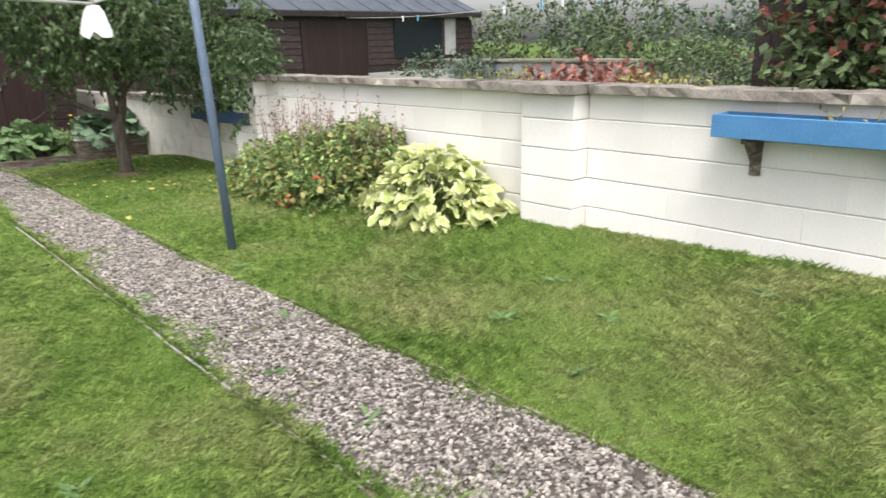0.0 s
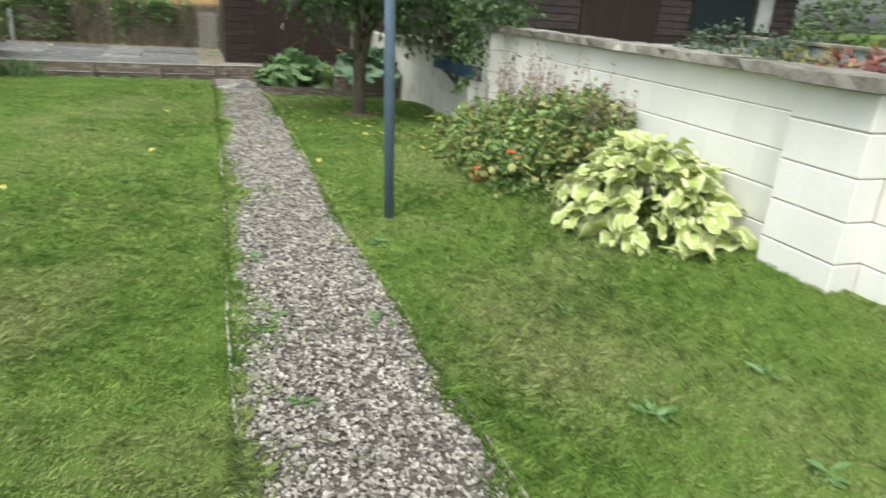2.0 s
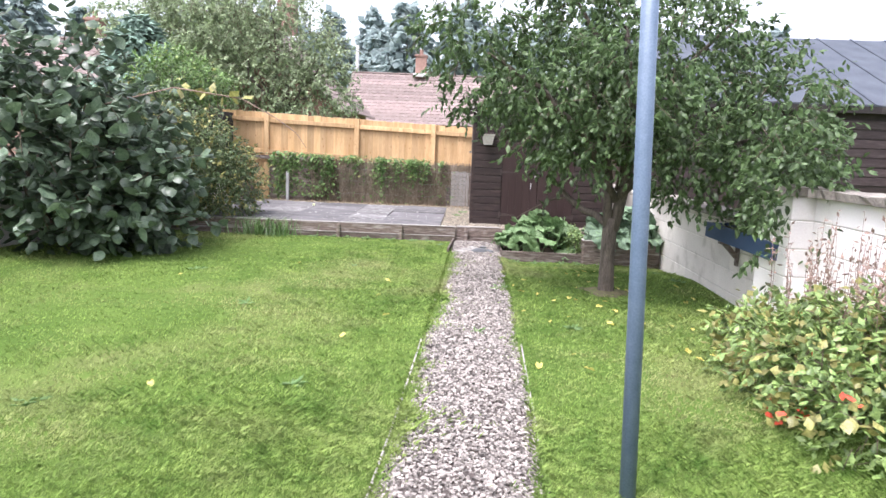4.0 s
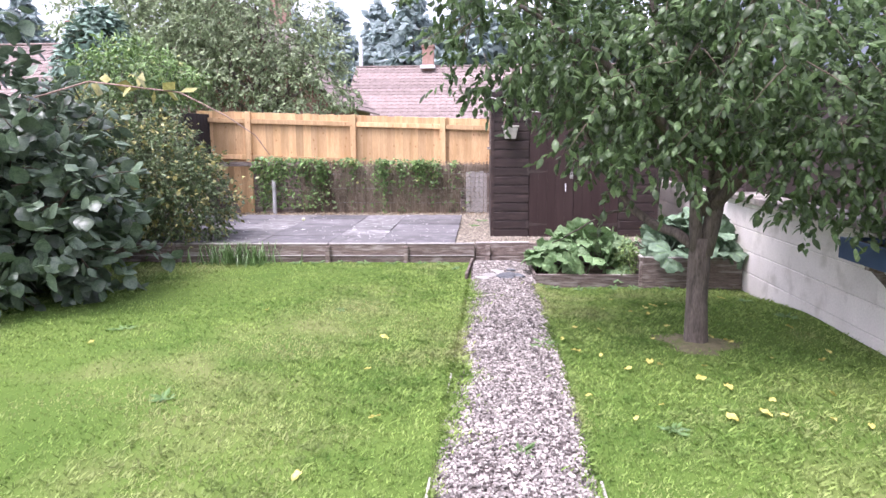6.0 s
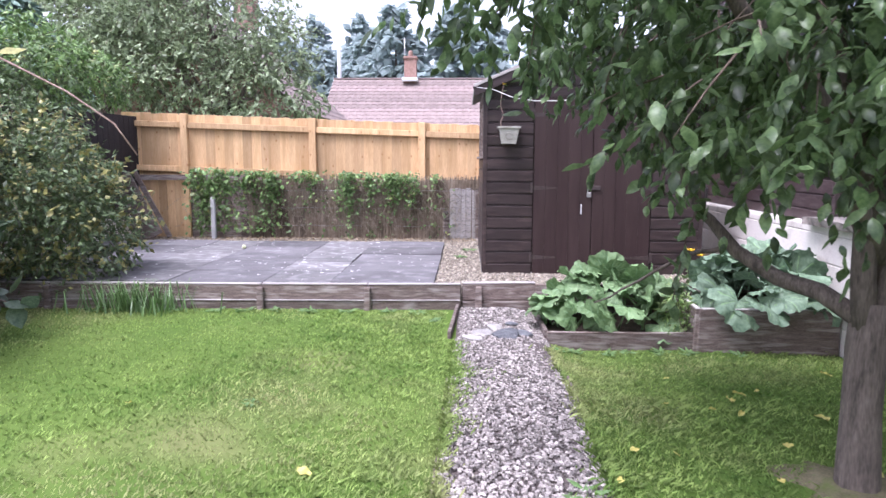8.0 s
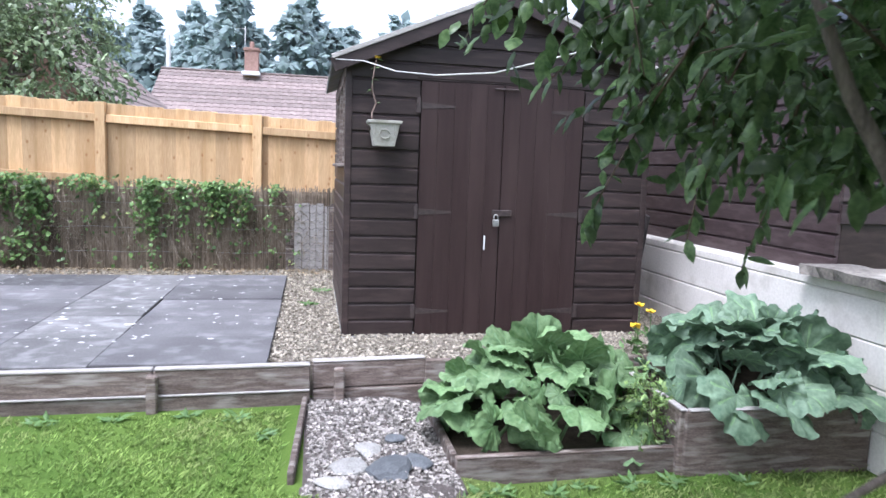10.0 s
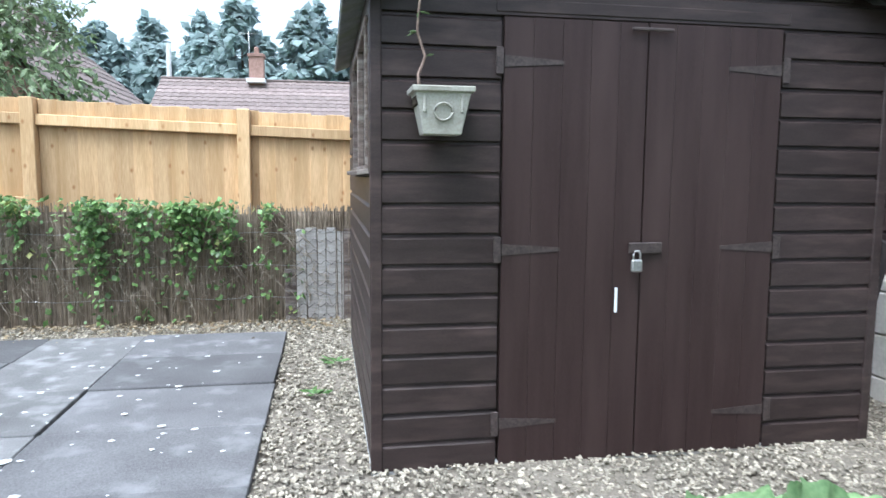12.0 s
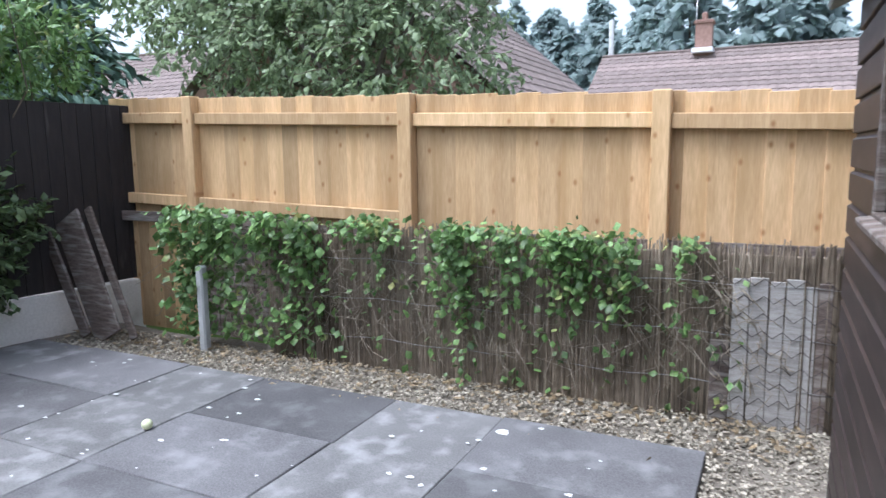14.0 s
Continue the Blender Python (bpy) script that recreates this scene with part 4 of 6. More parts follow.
def crinkled_leaf(length, width, mat, seed, vein=None):
    """A broad round leaf like a cabbage's: ribs fan out from the stalk, the blade puffs up between them, the rim is scalloped and frilled."""
    rng = np.random.default_rng(seed)
    rings, spokes, ribs = 9, 60, 8
    phase, verts, faces = rng.uniform(0, 6, 4), [(0, 0, 0)], []
    for i in range(1, rings + 1):
        s = i / rings
        for j in range(spokes + 1):
            a = radians(-166 + 332 * j / spokes)
            lobe = 0.09 * math.sin(3 * a + phase[0]) + 0.06 * math.sin(7 * a + phase[1]) + 0.035 * math.sin(17 * a + phase[3])
            r = s * (1 + lobe * s ** 3)
            x, y = r * width * 0.58 * math.sin(a), r * length * 0.52 * math.cos(a) + 0.14 * length * s
            z = 0.07 * length * s * abs(math.sin(a)) - 0.20 * length * s ** 2.4 * (0.55 + 0.45 * math.cos(a))
            puff = abs(math.sin(a * ribs / 2 + phase[2] * 0.1))
            z += 0.085 * length * (puff ** 0.6 - 0.6) * s * (1.15 - s) + 0.012 * length * math.sin(23 * a + 9 * s) * math.sin(21 * s + phase[0]) * s
            z += 0.05 * length * s ** 2.5 * math.sin(4 * a + phase[2]) + 0.032 * length * s ** 4 * math.sin(11 * a + phase[1]) + 0.016 * length * s ** 2 * math.sin(17 * a + phase[0])
            z += 0.022 * length * math.sin(14 * s + 6 * a + phase[3]) * s
            verts.append((x, y, z))
    for j in range(spokes):
        faces.append((0, 2 + j, 1 + j))
    for i in range(rings - 1):
        for j in range(spokes):
            a = 1 + i * (spokes + 1) + j
            faces.append((a, a + 1, a + spokes + 2, a + spokes + 1))
    v, t = tube_data([(0, 0, 0), (0, -0.05, -0.1), (0, -0.08, -0.24)], [0.007, 0.009, 0.011], 5)
    faces += [tuple(k + len(verts) for k in f) for f in t]
    me = mesh_of("leaf", verts + v, faces, mat, True)
    if vein:
        me.materials.append(vein)
        veins = {round((166 + math.degrees((m * math.pi - phase[2] * 0.1) * 2 / ribs)) / 332 * spokes) for m in range(-4, 5)}
        for i in range(rings - 3):
            for j in veins:
                if 0 <= j < spokes:
                    me.polygons[spokes + i * spokes + j].material_index = 1
    return me


hosta = thing("hosta", 4.83, 6.12, -0.4, "pale green and cream variegated hosta against the wall", "plant")
clump(hosta, [big_leaf("leaf", 0.185, 0.115, HOSTA, 0.14, 0.018, 0.36, 0.14, s, 0.13, 0, HOSTA_RIM) for s in range(9)], 320, 0.66, 1.06, 0.53, 4, (-4, 66), 0.03, (0.55, 1.2), 32)
rhubarb = thing("rhubarb", 3.58, 14.0, -0.52, "large rhubarb clump with crinkled green leaves", "plant")
clump(rhubarb, [crinkled_leaf(0.31, 0.33, RHUBARB, s + 20, VEIN) for s in range(9)], 74, 0.82, 0.66, 0.47, 5, (-34, 50), 0.08, (0.35, 0.98), 50)
rhubarb_b = thing("rhubarb", 4.78, 13.9, -0.33, "spreading blue-green leafy clump in the taller bed", "plant")
clump(rhubarb_b, [crinkled_leaf(0.37, 0.38, BERGENIA, s + 40, VEIN) for s in range(9)], 62, 0.76, 0.76, 0.40, 6, (-34, 50), 0.05, (0.35, 1.0), 50)


# ---- flowering bush by the wall ----
def leafy_bush(name, label, category, x, y, z, blobs, mat, n, size, seed, stems=7, per=7, reach=0.16, width=0.5, shell=0.35, stem_r=0.012, group="", extra=()):
    """Stems from one base, twigs with leaves over ellipsoids; places are relative to its foot."""
    rng = np.random.default_rng(seed)
    b = thing(name, x, y, z, label, category, group)
    at, ways, sizes, lines = sprays(rng, blobs, n, per, size, reach, shell)
    keep = at[:, 2] > 0.01
    leaves("foliage", at[keep], ways[keep], sizes[keep], mat, b, width=width, rng=rng, fine=size > 0.14)
    runs = []
    for k in range(stems):
        bl = blobs[k % len(blobs)]
        top = (bl[0] + rng.normal(0, bl[3] * 0.3), bl[1] + rng.normal(0, bl[4] * 0.3), bl[2] + bl[5] * 0.4)
        pts = bend((rng.normal(0, 0.06), rng.normal(0, 0.06), -0.05), top, 5, 0.06, 0, random)
        runs.append((pts, [stem_r * (1 - 0.13 * i) for i in range(6)]))
    for run in runs:
        tubes("stem", [run], TWIG, b, sides=5)
    stuff(tubes("twig", twig_runs(lines[::3], stem_r * 0.25), TWIG, b, sides=3))
    for other, part_name, part_label, count, s in extra:
        a2, w2, s2, _ = sprays(rng, blobs, count, 4, s, reach, 0.75)
        leaves(part_name, a2[a2[:, 2] > 0.02], w2[a2[:, 2] > 0.02], s2[a2[:, 2] > 0.02], other, b, part_label, width=0.8, rng=rng)
    return b


leafy_bush("feathery_weed", "feathery yellow-green weed among the rhubarb leaves", "weed", 4.02, 13.62, -0.52,
           [(0, 0, 0.17, 0.10, 0.08, 0.15), (-0.03, -0.02, 0.3, 0.06, 0.06, 0.1)], ROSE, 120, 0.035, 29, stems=4, per=6, reach=0.08, stem_r=0.005)
rose = leafy_bush("rose_bush", "low rose bush with orange-red blooms by the wall", "bush", 4.72, 7.75, -0.45,
                  [(-0.12, -0.5, 0.16, 0.4, 0.45, 0.24), (-0.08, 0.1, 0.2, 0.46, 0.5, 0.28), (0.0, 0.75, 0.18, 0.42, 0.5, 0.26), (0.15, -0.1, 0.4, 0.32, 0.8, 0.24), (0.2, -0.6, 0.5, 0.25, 0.4, 0.25)],
                  ROSE, 1500, 0.07, 21, stems=9, extra=((SHRUB_YELLOW, "yellowing_foliage", "yellowing leaves", 640, 0.065), (RED, "blooms", "orange-red blooms", 20, 0.055)))
rng = np.random.default_rng(31)
spires = thing("dry_spires", 4.85, 7.75, -0.42, "tall dry pinkish seed spires behind the rose bush", "plant")
runs, at, ways = [], [], []
for k in range(150):
    x, y = rng.normal(0.10, 0.11), rng.uniform(-1.0, 1.25)
    h = rng.uniform(0.55, 0.85) + 0.22 * (rng.random() < 0.3)
    p = bend((x, y, 0), (x + rng.normal(0, 0.07), y + rng.normal(0, 0.07), h), 5, 0.03)
    runs.append((p, [0.004, 0.004, 0.003, 0.003, 0.002, 0.0015]))
    for s in np.linspace(0.5, 1, 11):
        at.append(p[0].lerp(p[-1], s) + Vector(rng.normal(0, 0.006, 3)))
        ways.append(rng.normal(0, 1, 3) + (0, 0, 0.4))
stuff(tubes("stalk", runs, STALK, spires, sides=4))
leaves("seed_head", at, ways, rng.uniform(0.022, 0.05, len(at)), STALK, spires, rng=rng)


# ---- the apple tree ----
def apple_tree():
    rng = np.random.default_rng(44)
    t = thing("apple_tree", 3.97, 11.03, -0.51, "small fruit tree with grey trunk and dense dark leaves", "tree")
    o = Vector((3.97, 11.03, -0.51))
    trunk = [Vector(p) for p in ((0, 0, -0.1), (0.0, 0, 0.04), (-0.01, 0, 0.35), (-0.005, 0.01, 0.62), (0.0, 0.01, 0.80))]
    tubes("trunk", [(trunk, [0.105, 0.086, 0.074, 0.076, 0.07])], BARK, t, sides=16)
    tubes("limb", [([Vector(p) for p in ((0.02, 0, 0.68), (0.07, 0.01, 0.9), (0.13, 0.03, 1.25), (0.17, 0.05, 1.6), (0.12, 0.05, 2.1), (0.0, 0.0, 2.7))], [0.062, 0.06, 0.055, 0.048, 0.038, 0.022])], BARK, t, sides=12)
    tubes("limb", [([Vector(p) for p in ((-0.02, 0, 0.68), (-0.045, 0, 0.88), (-0.055, 0.0, 1.2), (-0.12, 0.02, 1.6), (-0.3, 0.1, 2.1), (-0.42, 0.15, 2.6))], [0.052, 0.046, 0.043, 0.038, 0.03, 0.018])], BARK, t, sides=12)
    limbs = [((-0.02, 0, 0.72), (-0.38, 0.42, 0.95), (-0.55, 0.47, 1.14), (-0.8, 0.6, 1.75)),
             ((0.03, 0, 0.98), (-0.3, -0.1, 1.55), (-0.8, -0.25, 2.05), (-1.35, -0.35, 2.35)),
             ((0.05, 0.02, 1.0), (0.3, -0.2, 1.35), (0.75, -0.4, 1.6), (1.35, -0.6, 1.65)),
             ((0.06, 0.02, 1.1), (0.2, 0.4, 1.5), (0.35, 0.85, 1.9), (0.4, 1.2, 2.3)),
             ((0.08, 0.05, 1.4), (-0.05, -0.45, 1.8), (-0.15, -0.9, 2.1), (-0.2, -1.25, 2.2)),
             ((0.08, 0.05, 1.7), (0.5, 0.1, 2.2), (0.9, 0.15, 2.6), (1.2, 0.1, 2.9)),
             ((0.04, 0.03, 2.2), (-0.3, 0.2, 2.7), (-0.55, 0.3, 3.1), (-0.7, 0.4, 3.4)),
             ((-0.4, 0.42, 0.97), (-0.6, 0.43, 0.92), (-0.8, 0.45, 0.8), (-1.0, 0.47, 0.69))]
    for k, l in enumerate(limbs):
        pts = []
        for a, b in zip(l, l[1:]):
            pts += bend(a, b, 3, 0.05)[:-1]
        pts.append(Vector(l[-1]))
        r0 = (0.042, 0.05, 0.05, 0.045, 0.04, 0.035, 0.03, 0.013)[k]
        tubes("limb", [(pts, [r0 * (1 - 0.085 * i) for i in range(len(pts))])], BARK, t, sides=9)
    blobs = [(-1.0, -0.2, 2.15, 0.75, 0.65, 0.5), (-0.45, -0.55, 1.75, 0.6, 0.6, 0.5), (0.1, 0.2, 1.75, 0.65, 0.7, 0.5), (0.6, -0.3, 1.55, 0.6, 0.6, 0.5), (1.2, -0.55, 1.45, 0.55, 0.5, 0.45),
             (0.15, 0.1, 2.6, 0.9, 0.85, 0.6), (0.9, 0.05, 2.5, 0.65, 0.65, 0.5), (-0.4, 0.6, 2.3, 0.7, 0.55, 0.6), (0.35, 0.95, 1.9, 0.6, 0.5, 0.5), (-0.55, 0.45, 1.55, 0.42, 0.4, 0.42),
             (-0.1, -1.1, 2.15, 0.6, 0.5, 0.45), (-0.2, 0.2, 3.3, 0.8, 0.8, 0.6), (1.35, -0.35, 2.0, 0.5, 0.5, 0.45), (-1.55, -0.3, 2.55, 0.5, 0.5, 0.4), (0.5, -0.75, 1.45, 0.35, 0.35, 0.4),
             (1.25, -1.1, 1.35, 0.4, 0.35, 0.42), (0.95, -1.6, 1.4, 0.3, 0.32, 0.5), (0.9, -1.75, 0.95, 0.17, 0.2, 0.35), (1.2, -0.9, 1.8, 0.5, 0.5, 0.4), (-0.5, 1.15, 1.9, 0.45, 0.45, 0.35), (-1.0, 1.15, 2.05, 0.35, 0.35, 0.25), (-0.1, 1.25, 1.65, 0.4, 0.35, 0.4), (-0.65, 0.4, 1.5, 0.34, 0.3, 0.34)]
    at, ways, sizes, lines = sprays(rng, blobs, 4300, 9, 0.070, 0.24, 0.2, hang=0.55)
    low = (at[:, 1] > -0.3) & (at[:, 2] < 1.35) & ((at[:, 0] > -0.25) | (at[:, 1] > 0.15))
    gap = np.array([noise.noise(Vector(p) * 2.3) < -0.27 for p in at])
    low |= gap
    at, ways, sizes = at[~low], ways[~low], sizes[~low]
    leaves("crown", at, ways, sizes, TREE_LEAF, t, "dense drooping dark green leaves", width=0.52, rng=rng, droop=0.5, fine=True)
    lines = [l for l in lines if noise.noise(Vector(l[1]) * 2.3) > -0.15 and l[1][2] > 1.4]
    stuff(tubes("twig", twig_runs(lines[::3], 0.004), TWIG, t, sides=3))
    # low hanging sprays
    at, ways, lines = [], [], []
    for a, b, n in (((1.0, -0.8, 1.2), (1.05, -0.95, 0.75), 30), ((-0.55, 0.4, 1.4), (-0.68, 0.33, 0.72), 34), ((-0.6, 1.15, 1.9), (-0.9, 1.27, 1.22), 34), ((-0.45, 1.2, 1.85), (-0.6, 1.25, 1.2), 30), ((-0.25, 1.25, 1.7), (-0.35, 1.35, 1.1), 26)):
        p = bend(a, b, 6, 0.06)
        lines.append((p, [0.006, 0.006, 0.005, 0.004, 0.003, 0.003, 0.002]))
        for k in range(n):
            s = (k + 1) / n * 6
            i = min(int(s), 5)
            at.append(p[i].lerp(p[i + 1], s - i))
            ways.append(rng.normal(0, 0.8, 3) + (0, 0, -0.9))
    leaves("hanging_leaves", at, ways, rng.uniform(0.055, 0.10, len(at)), TREE_LEAF, t, width=0.52, rng=rng, droop=0.5, fine=True)
    for run in lines:
        tubes("hanging_twig", [run], TWIG, t, sides=5)


apple_tree()


def tree_pit():
    """Bare trodden earth round the trunk, with an uneven rim."""
    rng = np.random.default_rng(45)
    verts, tris, n = [(3.97, 11.03, float(lawn_floor(3.97, 11.03)) + 0.03)], [], 28
    for ring in (0.5, 1.0):
        for k in range(n):
            a = 2 * math.pi * k / n
            r = ring * (0.27 + 0.05 * math.sin(3 * a + 1) + rng.normal(0, 0.025))
            x, y = 3.97 + r * math.cos(a) * 1.15, 11.03 + r * math.sin(a)
            verts.append((x, y, float(lawn_floor(x, y)) + (0.022 if ring < 1 else -0.004) + rng.normal(0, 0.003)))
    for k in range(n):
        a, b = 1 + k, 1 + (k + 1) % n
        tris += [(0, a, b), (a, a + n, b + n), (a, b + n, b)]
    tagged(link("tree_pit", quick_mesh("tree_pit", verts, tris, BARE, True)), "bare trodden earth round the tree trunk", "earth", kind="structure")


tree_pit()

# ---- fence, screen and ivy at the far end ----
fence = thing("fence", 0, 0, 0, "new honey-coloured close-boarded timber fence", "fence", kind="structure")
FENCE_Y = 18.36
POSTS = [-2.62, -1.78, 0.12, 1.72, 3.3, 4.9]


def fence_top(x):
    return 1.40 - 0.035 * (x - 0.5)


for x in POSTS[1:]:
    box("post", (x - 0.05, FENCE_Y - 0.05, -0.4), (x + 0.05, FENCE_Y + 0.05, fence_top(x) + 0.01), FENCE, fence, bevel=0.006)
x = -2.72
while x < 6.6:
    w = 0.138
    top = fence_top(x) + random.uniform(-0.007, 0.007)
    link("board", box_mesh(0.150, 0.016, 1.35, FENCE, 0.003), fence, pose(x + w / 2 + random.uniform(-0.004, 0.004), FENCE_Y + 0.045, top - 0.675, 0, random.uniform(-0.25, 0.25), 6.5))
    x += w
for x0, x1 in zip(POSTS, POSTS[1:]):
    for dz in (-0.155, -0.80) if x0 < -1.7 else (-0.155,):
        za, zb = fence_top(x0 + 0.05) + dz, fence_top(x1 - 0.05) + dz
        tilt = math.degrees(math.atan2(za - zb, x1 - x0))
        link("rail", box_mesh(x1 - x0 - 0.1, 0.045, 0.085, FENCE, 0.005), fence, pose((x0 + x1) / 2, FENCE_Y, (za + zb) / 2, 0, tilt, 0))
old = thing("old_fence", 0, 0, 0, "old brown timber fence below the new one", "fence", kind="structure")
x = -2.7
while x < 5:
    link("board", box_mesh(0.118, 0.018, 0.92, SLEEPER if x > -1.9 else FENCE, 0.003), old, pose(x + 0.06, FENCE_Y + 0.012, 0.08, 0, 0, random.uniform(-1, 1)))
    x += 0.122
box("rail", (-2.7, FENCE_Y - 0.09, 0.52), (-0.6, FENCE_Y - 0.055, 0.60), SLEEPER, old)

SCREEN_Y = 17.93
screen = thing("reed_screen", 0, 0, 0, "weathered brown reed screen wired along the boundary", "screen", kind="structure")


def reeds():
    rng = np.random.default_rng(61)
    verts, tris = [], []
    x = -0.72
    while x < 2.62:
        r = rng.uniform(0.0018, 0.0042)
        y = SCREEN_Y + rng.normal(0, 0.006) + 0.02 * math.sin(x * 4)
        top = 0.60 + rng.normal(0, 0.02) - 0.01 * x
        lean = rng.normal(0, 0.022)
        b = len(verts)
        for z, dx in ((-0.34, 0), (0.1, lean * 0.4), (top, lean)):
            verts += [(x + dx - r, y, z), (x + dx, y - r, z), (x + dx + r, y, z)]
        for k in (0, 3):
            for j in (0, 1):
                tris += [(b + k + j, b + k + j + 1, b + k + j + 4), (b + k + j, b + k + j + 4, b + k + j + 3)]
        x += r * 1.5
    ob = link("reeds", quick_mesh("reeds", verts, tris, REED), screen)
    tagged(ob, "upright weathered reeds", kind="stuff")


reeds()
box("backing", (-0.72, SCREEN_Y + 0.035, -0.34), (2.6, SCREEN_Y + 0.06, 0.54), REED, screen)
wires = []
for z in (-0.1, 0.15, 0.4):
    wires.append(([(x, SCREEN_Y - 0.012 + 0.01 * math.sin(7 * x), z + 0.006 * math.sin(11 * x)) for x in np.linspace(-0.7, 2.6, 40)], [0.0018] * 40))
tubes("wire", wires, STEEL, screen, sides=4)
# pale open stretch with wire netting at the shed end
for x0, x1, z1 in ((2.05, 2.14, 0.12), (2.14, 2.215, 0.43), (2.218, 2.30, 0.44), (2.303, 2.365, 0.425), (2.368, 2.44, 0.44), (2.443, 2.50, 0.41), (2.503, 2.56, 0.43)):
    box("pale_board", (x0, SCREEN_Y - 0.026 + random.uniform(0, 0.008), -0.32), (x1, SCREEN_Y - 0.012, z1), SLEEPER_TOP if 2.1 < x0 < 2.45 else SLEEPER, screen, rot=(0, random.uniform(-0.8, 0.8), 0))
nets = [([(x, SCREEN_Y - 0.028, z + 0.018 * (1 if i % 2 else -1)) for i, x in enumerate(np.linspace(2.06, 2.58, 13))], [0.0022] * 13) for z in np.linspace(-0.25, 0.42, 9)]
tubes("netting", nets, IRON, screen, sides=4)
pale_post = box("concrete_post", (-1.215, 17.76, -0.35), (-1.155, 17.82, 0.30), CONCRETE, None, "", 0.01)
tagged(pale_post, "slim pale concrete post among the ivy", "post")

ivy = thing("ivy", 0, 0, 0, "bright green ivy hanging over the reed screen", "climber")
rng = np.random.default_rng(71)
at, ways, runs = [], [], []
STRANDS = [(-1.36, 0.42, 0.85, 0.75), (-1.08, 0.3, 0.3, 0.3), (-0.72, 0.5, 0.25, 0.3), (-0.36, 0.24, 0.42, 0.34), (0.12, 0.55, 0.14, 0.3), (0.2, 0.1, 0.42, 0.07), (0.70, 0.32, 0.46, 0.55), (0.72, 0.12, 0.85, 0.16), (1.0, 0.3, 0.16, 0.2),
           (1.02, 0.1, 0.45, 0.08), (1.38, 0.5, 0.32, 0.6), (1.36, 0.2, 0.5, 0.24), (1.60, 0.18, 0.46, 0.2), (1.95, 0.12, 0.12, 0.05), (1.9, 0.1, 0.5, 0.04)]
for x0, w, drop, dense in STRANDS:
    for k in range(int(620 * dense)):
        s = rng.random() ** 1.5
        at.append((x0 + rng.normal(0, w * 0.27), SCREEN_Y - rng.uniform(0.0, 0.2) * (1 - 0.5 * s) - 0.02, 0.66 - 0.02 * x0 - s * drop * rng.uniform(0.7, 1.2) + rng.normal(0, 0.02)))
        ways.append(rng.normal(0, 0.7, 3) + (0, -0.7, -0.7))
for k in range(850):
    s = rng.random()
    at.append((rng.uniform(-1.5, -0.25), SCREEN_Y - rng.uniform(-0.12, 0.1), 0.55 - 0.72 * s ** 0.9))
    ways.append(rng.normal(0, 0.7, 3) + (0, -0.7, -0.6))
for k in range(330):
    at.append((rng.uniform(-0.7, 2.2), SCREEN_Y - 0.03, rng.uniform(-0.25, 0.5)))
    ways.append(rng.normal(0, 0.7, 3) + (0, -0.5, -0.7))
leaves("ivy_leaves", at, ways, rng.uniform(0.03, 0.075, len(at)) * np.where(np.array(at)[:, 0] < -0.2, 1.1, 0.9), IVY, ivy, width=0.85, rng=rng)
for k in range(330):
    x, z = rng.uniform(-1.5, 2.3), rng.uniform(0.1, 0.58)
    runs.append((bend((x, SCREEN_Y - 0.02, z), (x + rng.normal(0, 0.22), SCREEN_Y - 0.04, z - rng.uniform(0.08, 0.6)), 7, 0.2), [rng.uniform(0.0012, 0.0024)] * 8))
stuff(tubes("vine", [r for r in runs if r[0][-1].z > -0.33], DRY_VINE, ivy, "dry tangled pale vines", sides=4))

# ---- left boundary ----
left_wall = thing("left_wall", 0, 0, 0, "low white rendered wall with a dark board fence on it", "wall", kind="structure")


def left_x(y):
    return -3.35 + (y - 11) * 0.11


for y0, y1 in ((3, 7), (7, 11), (11, 14), (14, 18.4)):
    a, b = (left_x(y0), y0), (left_x(y1), y1)
    top = 0.62 if y1 <= 14 else 0.02
    plank_line("render", a, b, -0.8, top, 0.12, PAINT_OLD if y1 > 14 else PAINT, left_wall, bevel=0.01)
    if y1 > 14:
        y = y0
        while y < y1 - 0.05:
            link("board", box_mesh(0.02, 0.118, 1.42, DARKBOARD, 0.003), left_wall, pose(left_x(y + 0.06) + 0.02, y + 0.06, 0.74, 0, 0, -6))
            y += 0.12
rng = np.random.default_rng(911)
n = 900
stuff(tagged(leaves("leaf_litter", np.stack([rng.uniform(-2.5, 2.5, n), 17.9 - np.abs(rng.normal(0, 0.2, n)), np.full(n, PATIO_Z + 0.004)], 1), np.stack([rng.normal(0, 1, n), rng.normal(0, 1, n), rng.normal(0, 0.15, n)], 1), rng.uniform(0.02, 0.055, n), LITTER, None, rng=rng), "dry brown leaf litter under the screen", "leaf litter"))
leaning = thing("leaning_planks", -2.14, 17.66, -0.27, "old grey planks leaning in the fence corner", "planks")
for dx, dy, w, h, tilt, lean in ((-0.05, 0.0, 0.10, 0.95, 31, 4), (0.15, 0.04, 0.29, 0.98, 29, 5), (0.36, 0.09, 0.07, 1.06, 29, 5)):
    link("plank", box_mesh(w, 0.025, h, SLEEPER, 0.005), leaning, pose(dx - 0.5 * h * math.sin(radians(tilt)), dy, h * 0.5 * math.cos(radians(tilt)) + 0.01, -lean, -tilt, 0))
ball = bmesh.new()
bmesh.ops.create_icosphere(ball, subdivisions=3, radius=0.026)
tennis = part("ball", ball, BALL, None, "", True)
tennis.matrix_basis = pose(-0.37, 16.60, PATIO_Z + 0.031)
tagged(tennis, "faded yellow-green ball on the patio slabs", "ball")

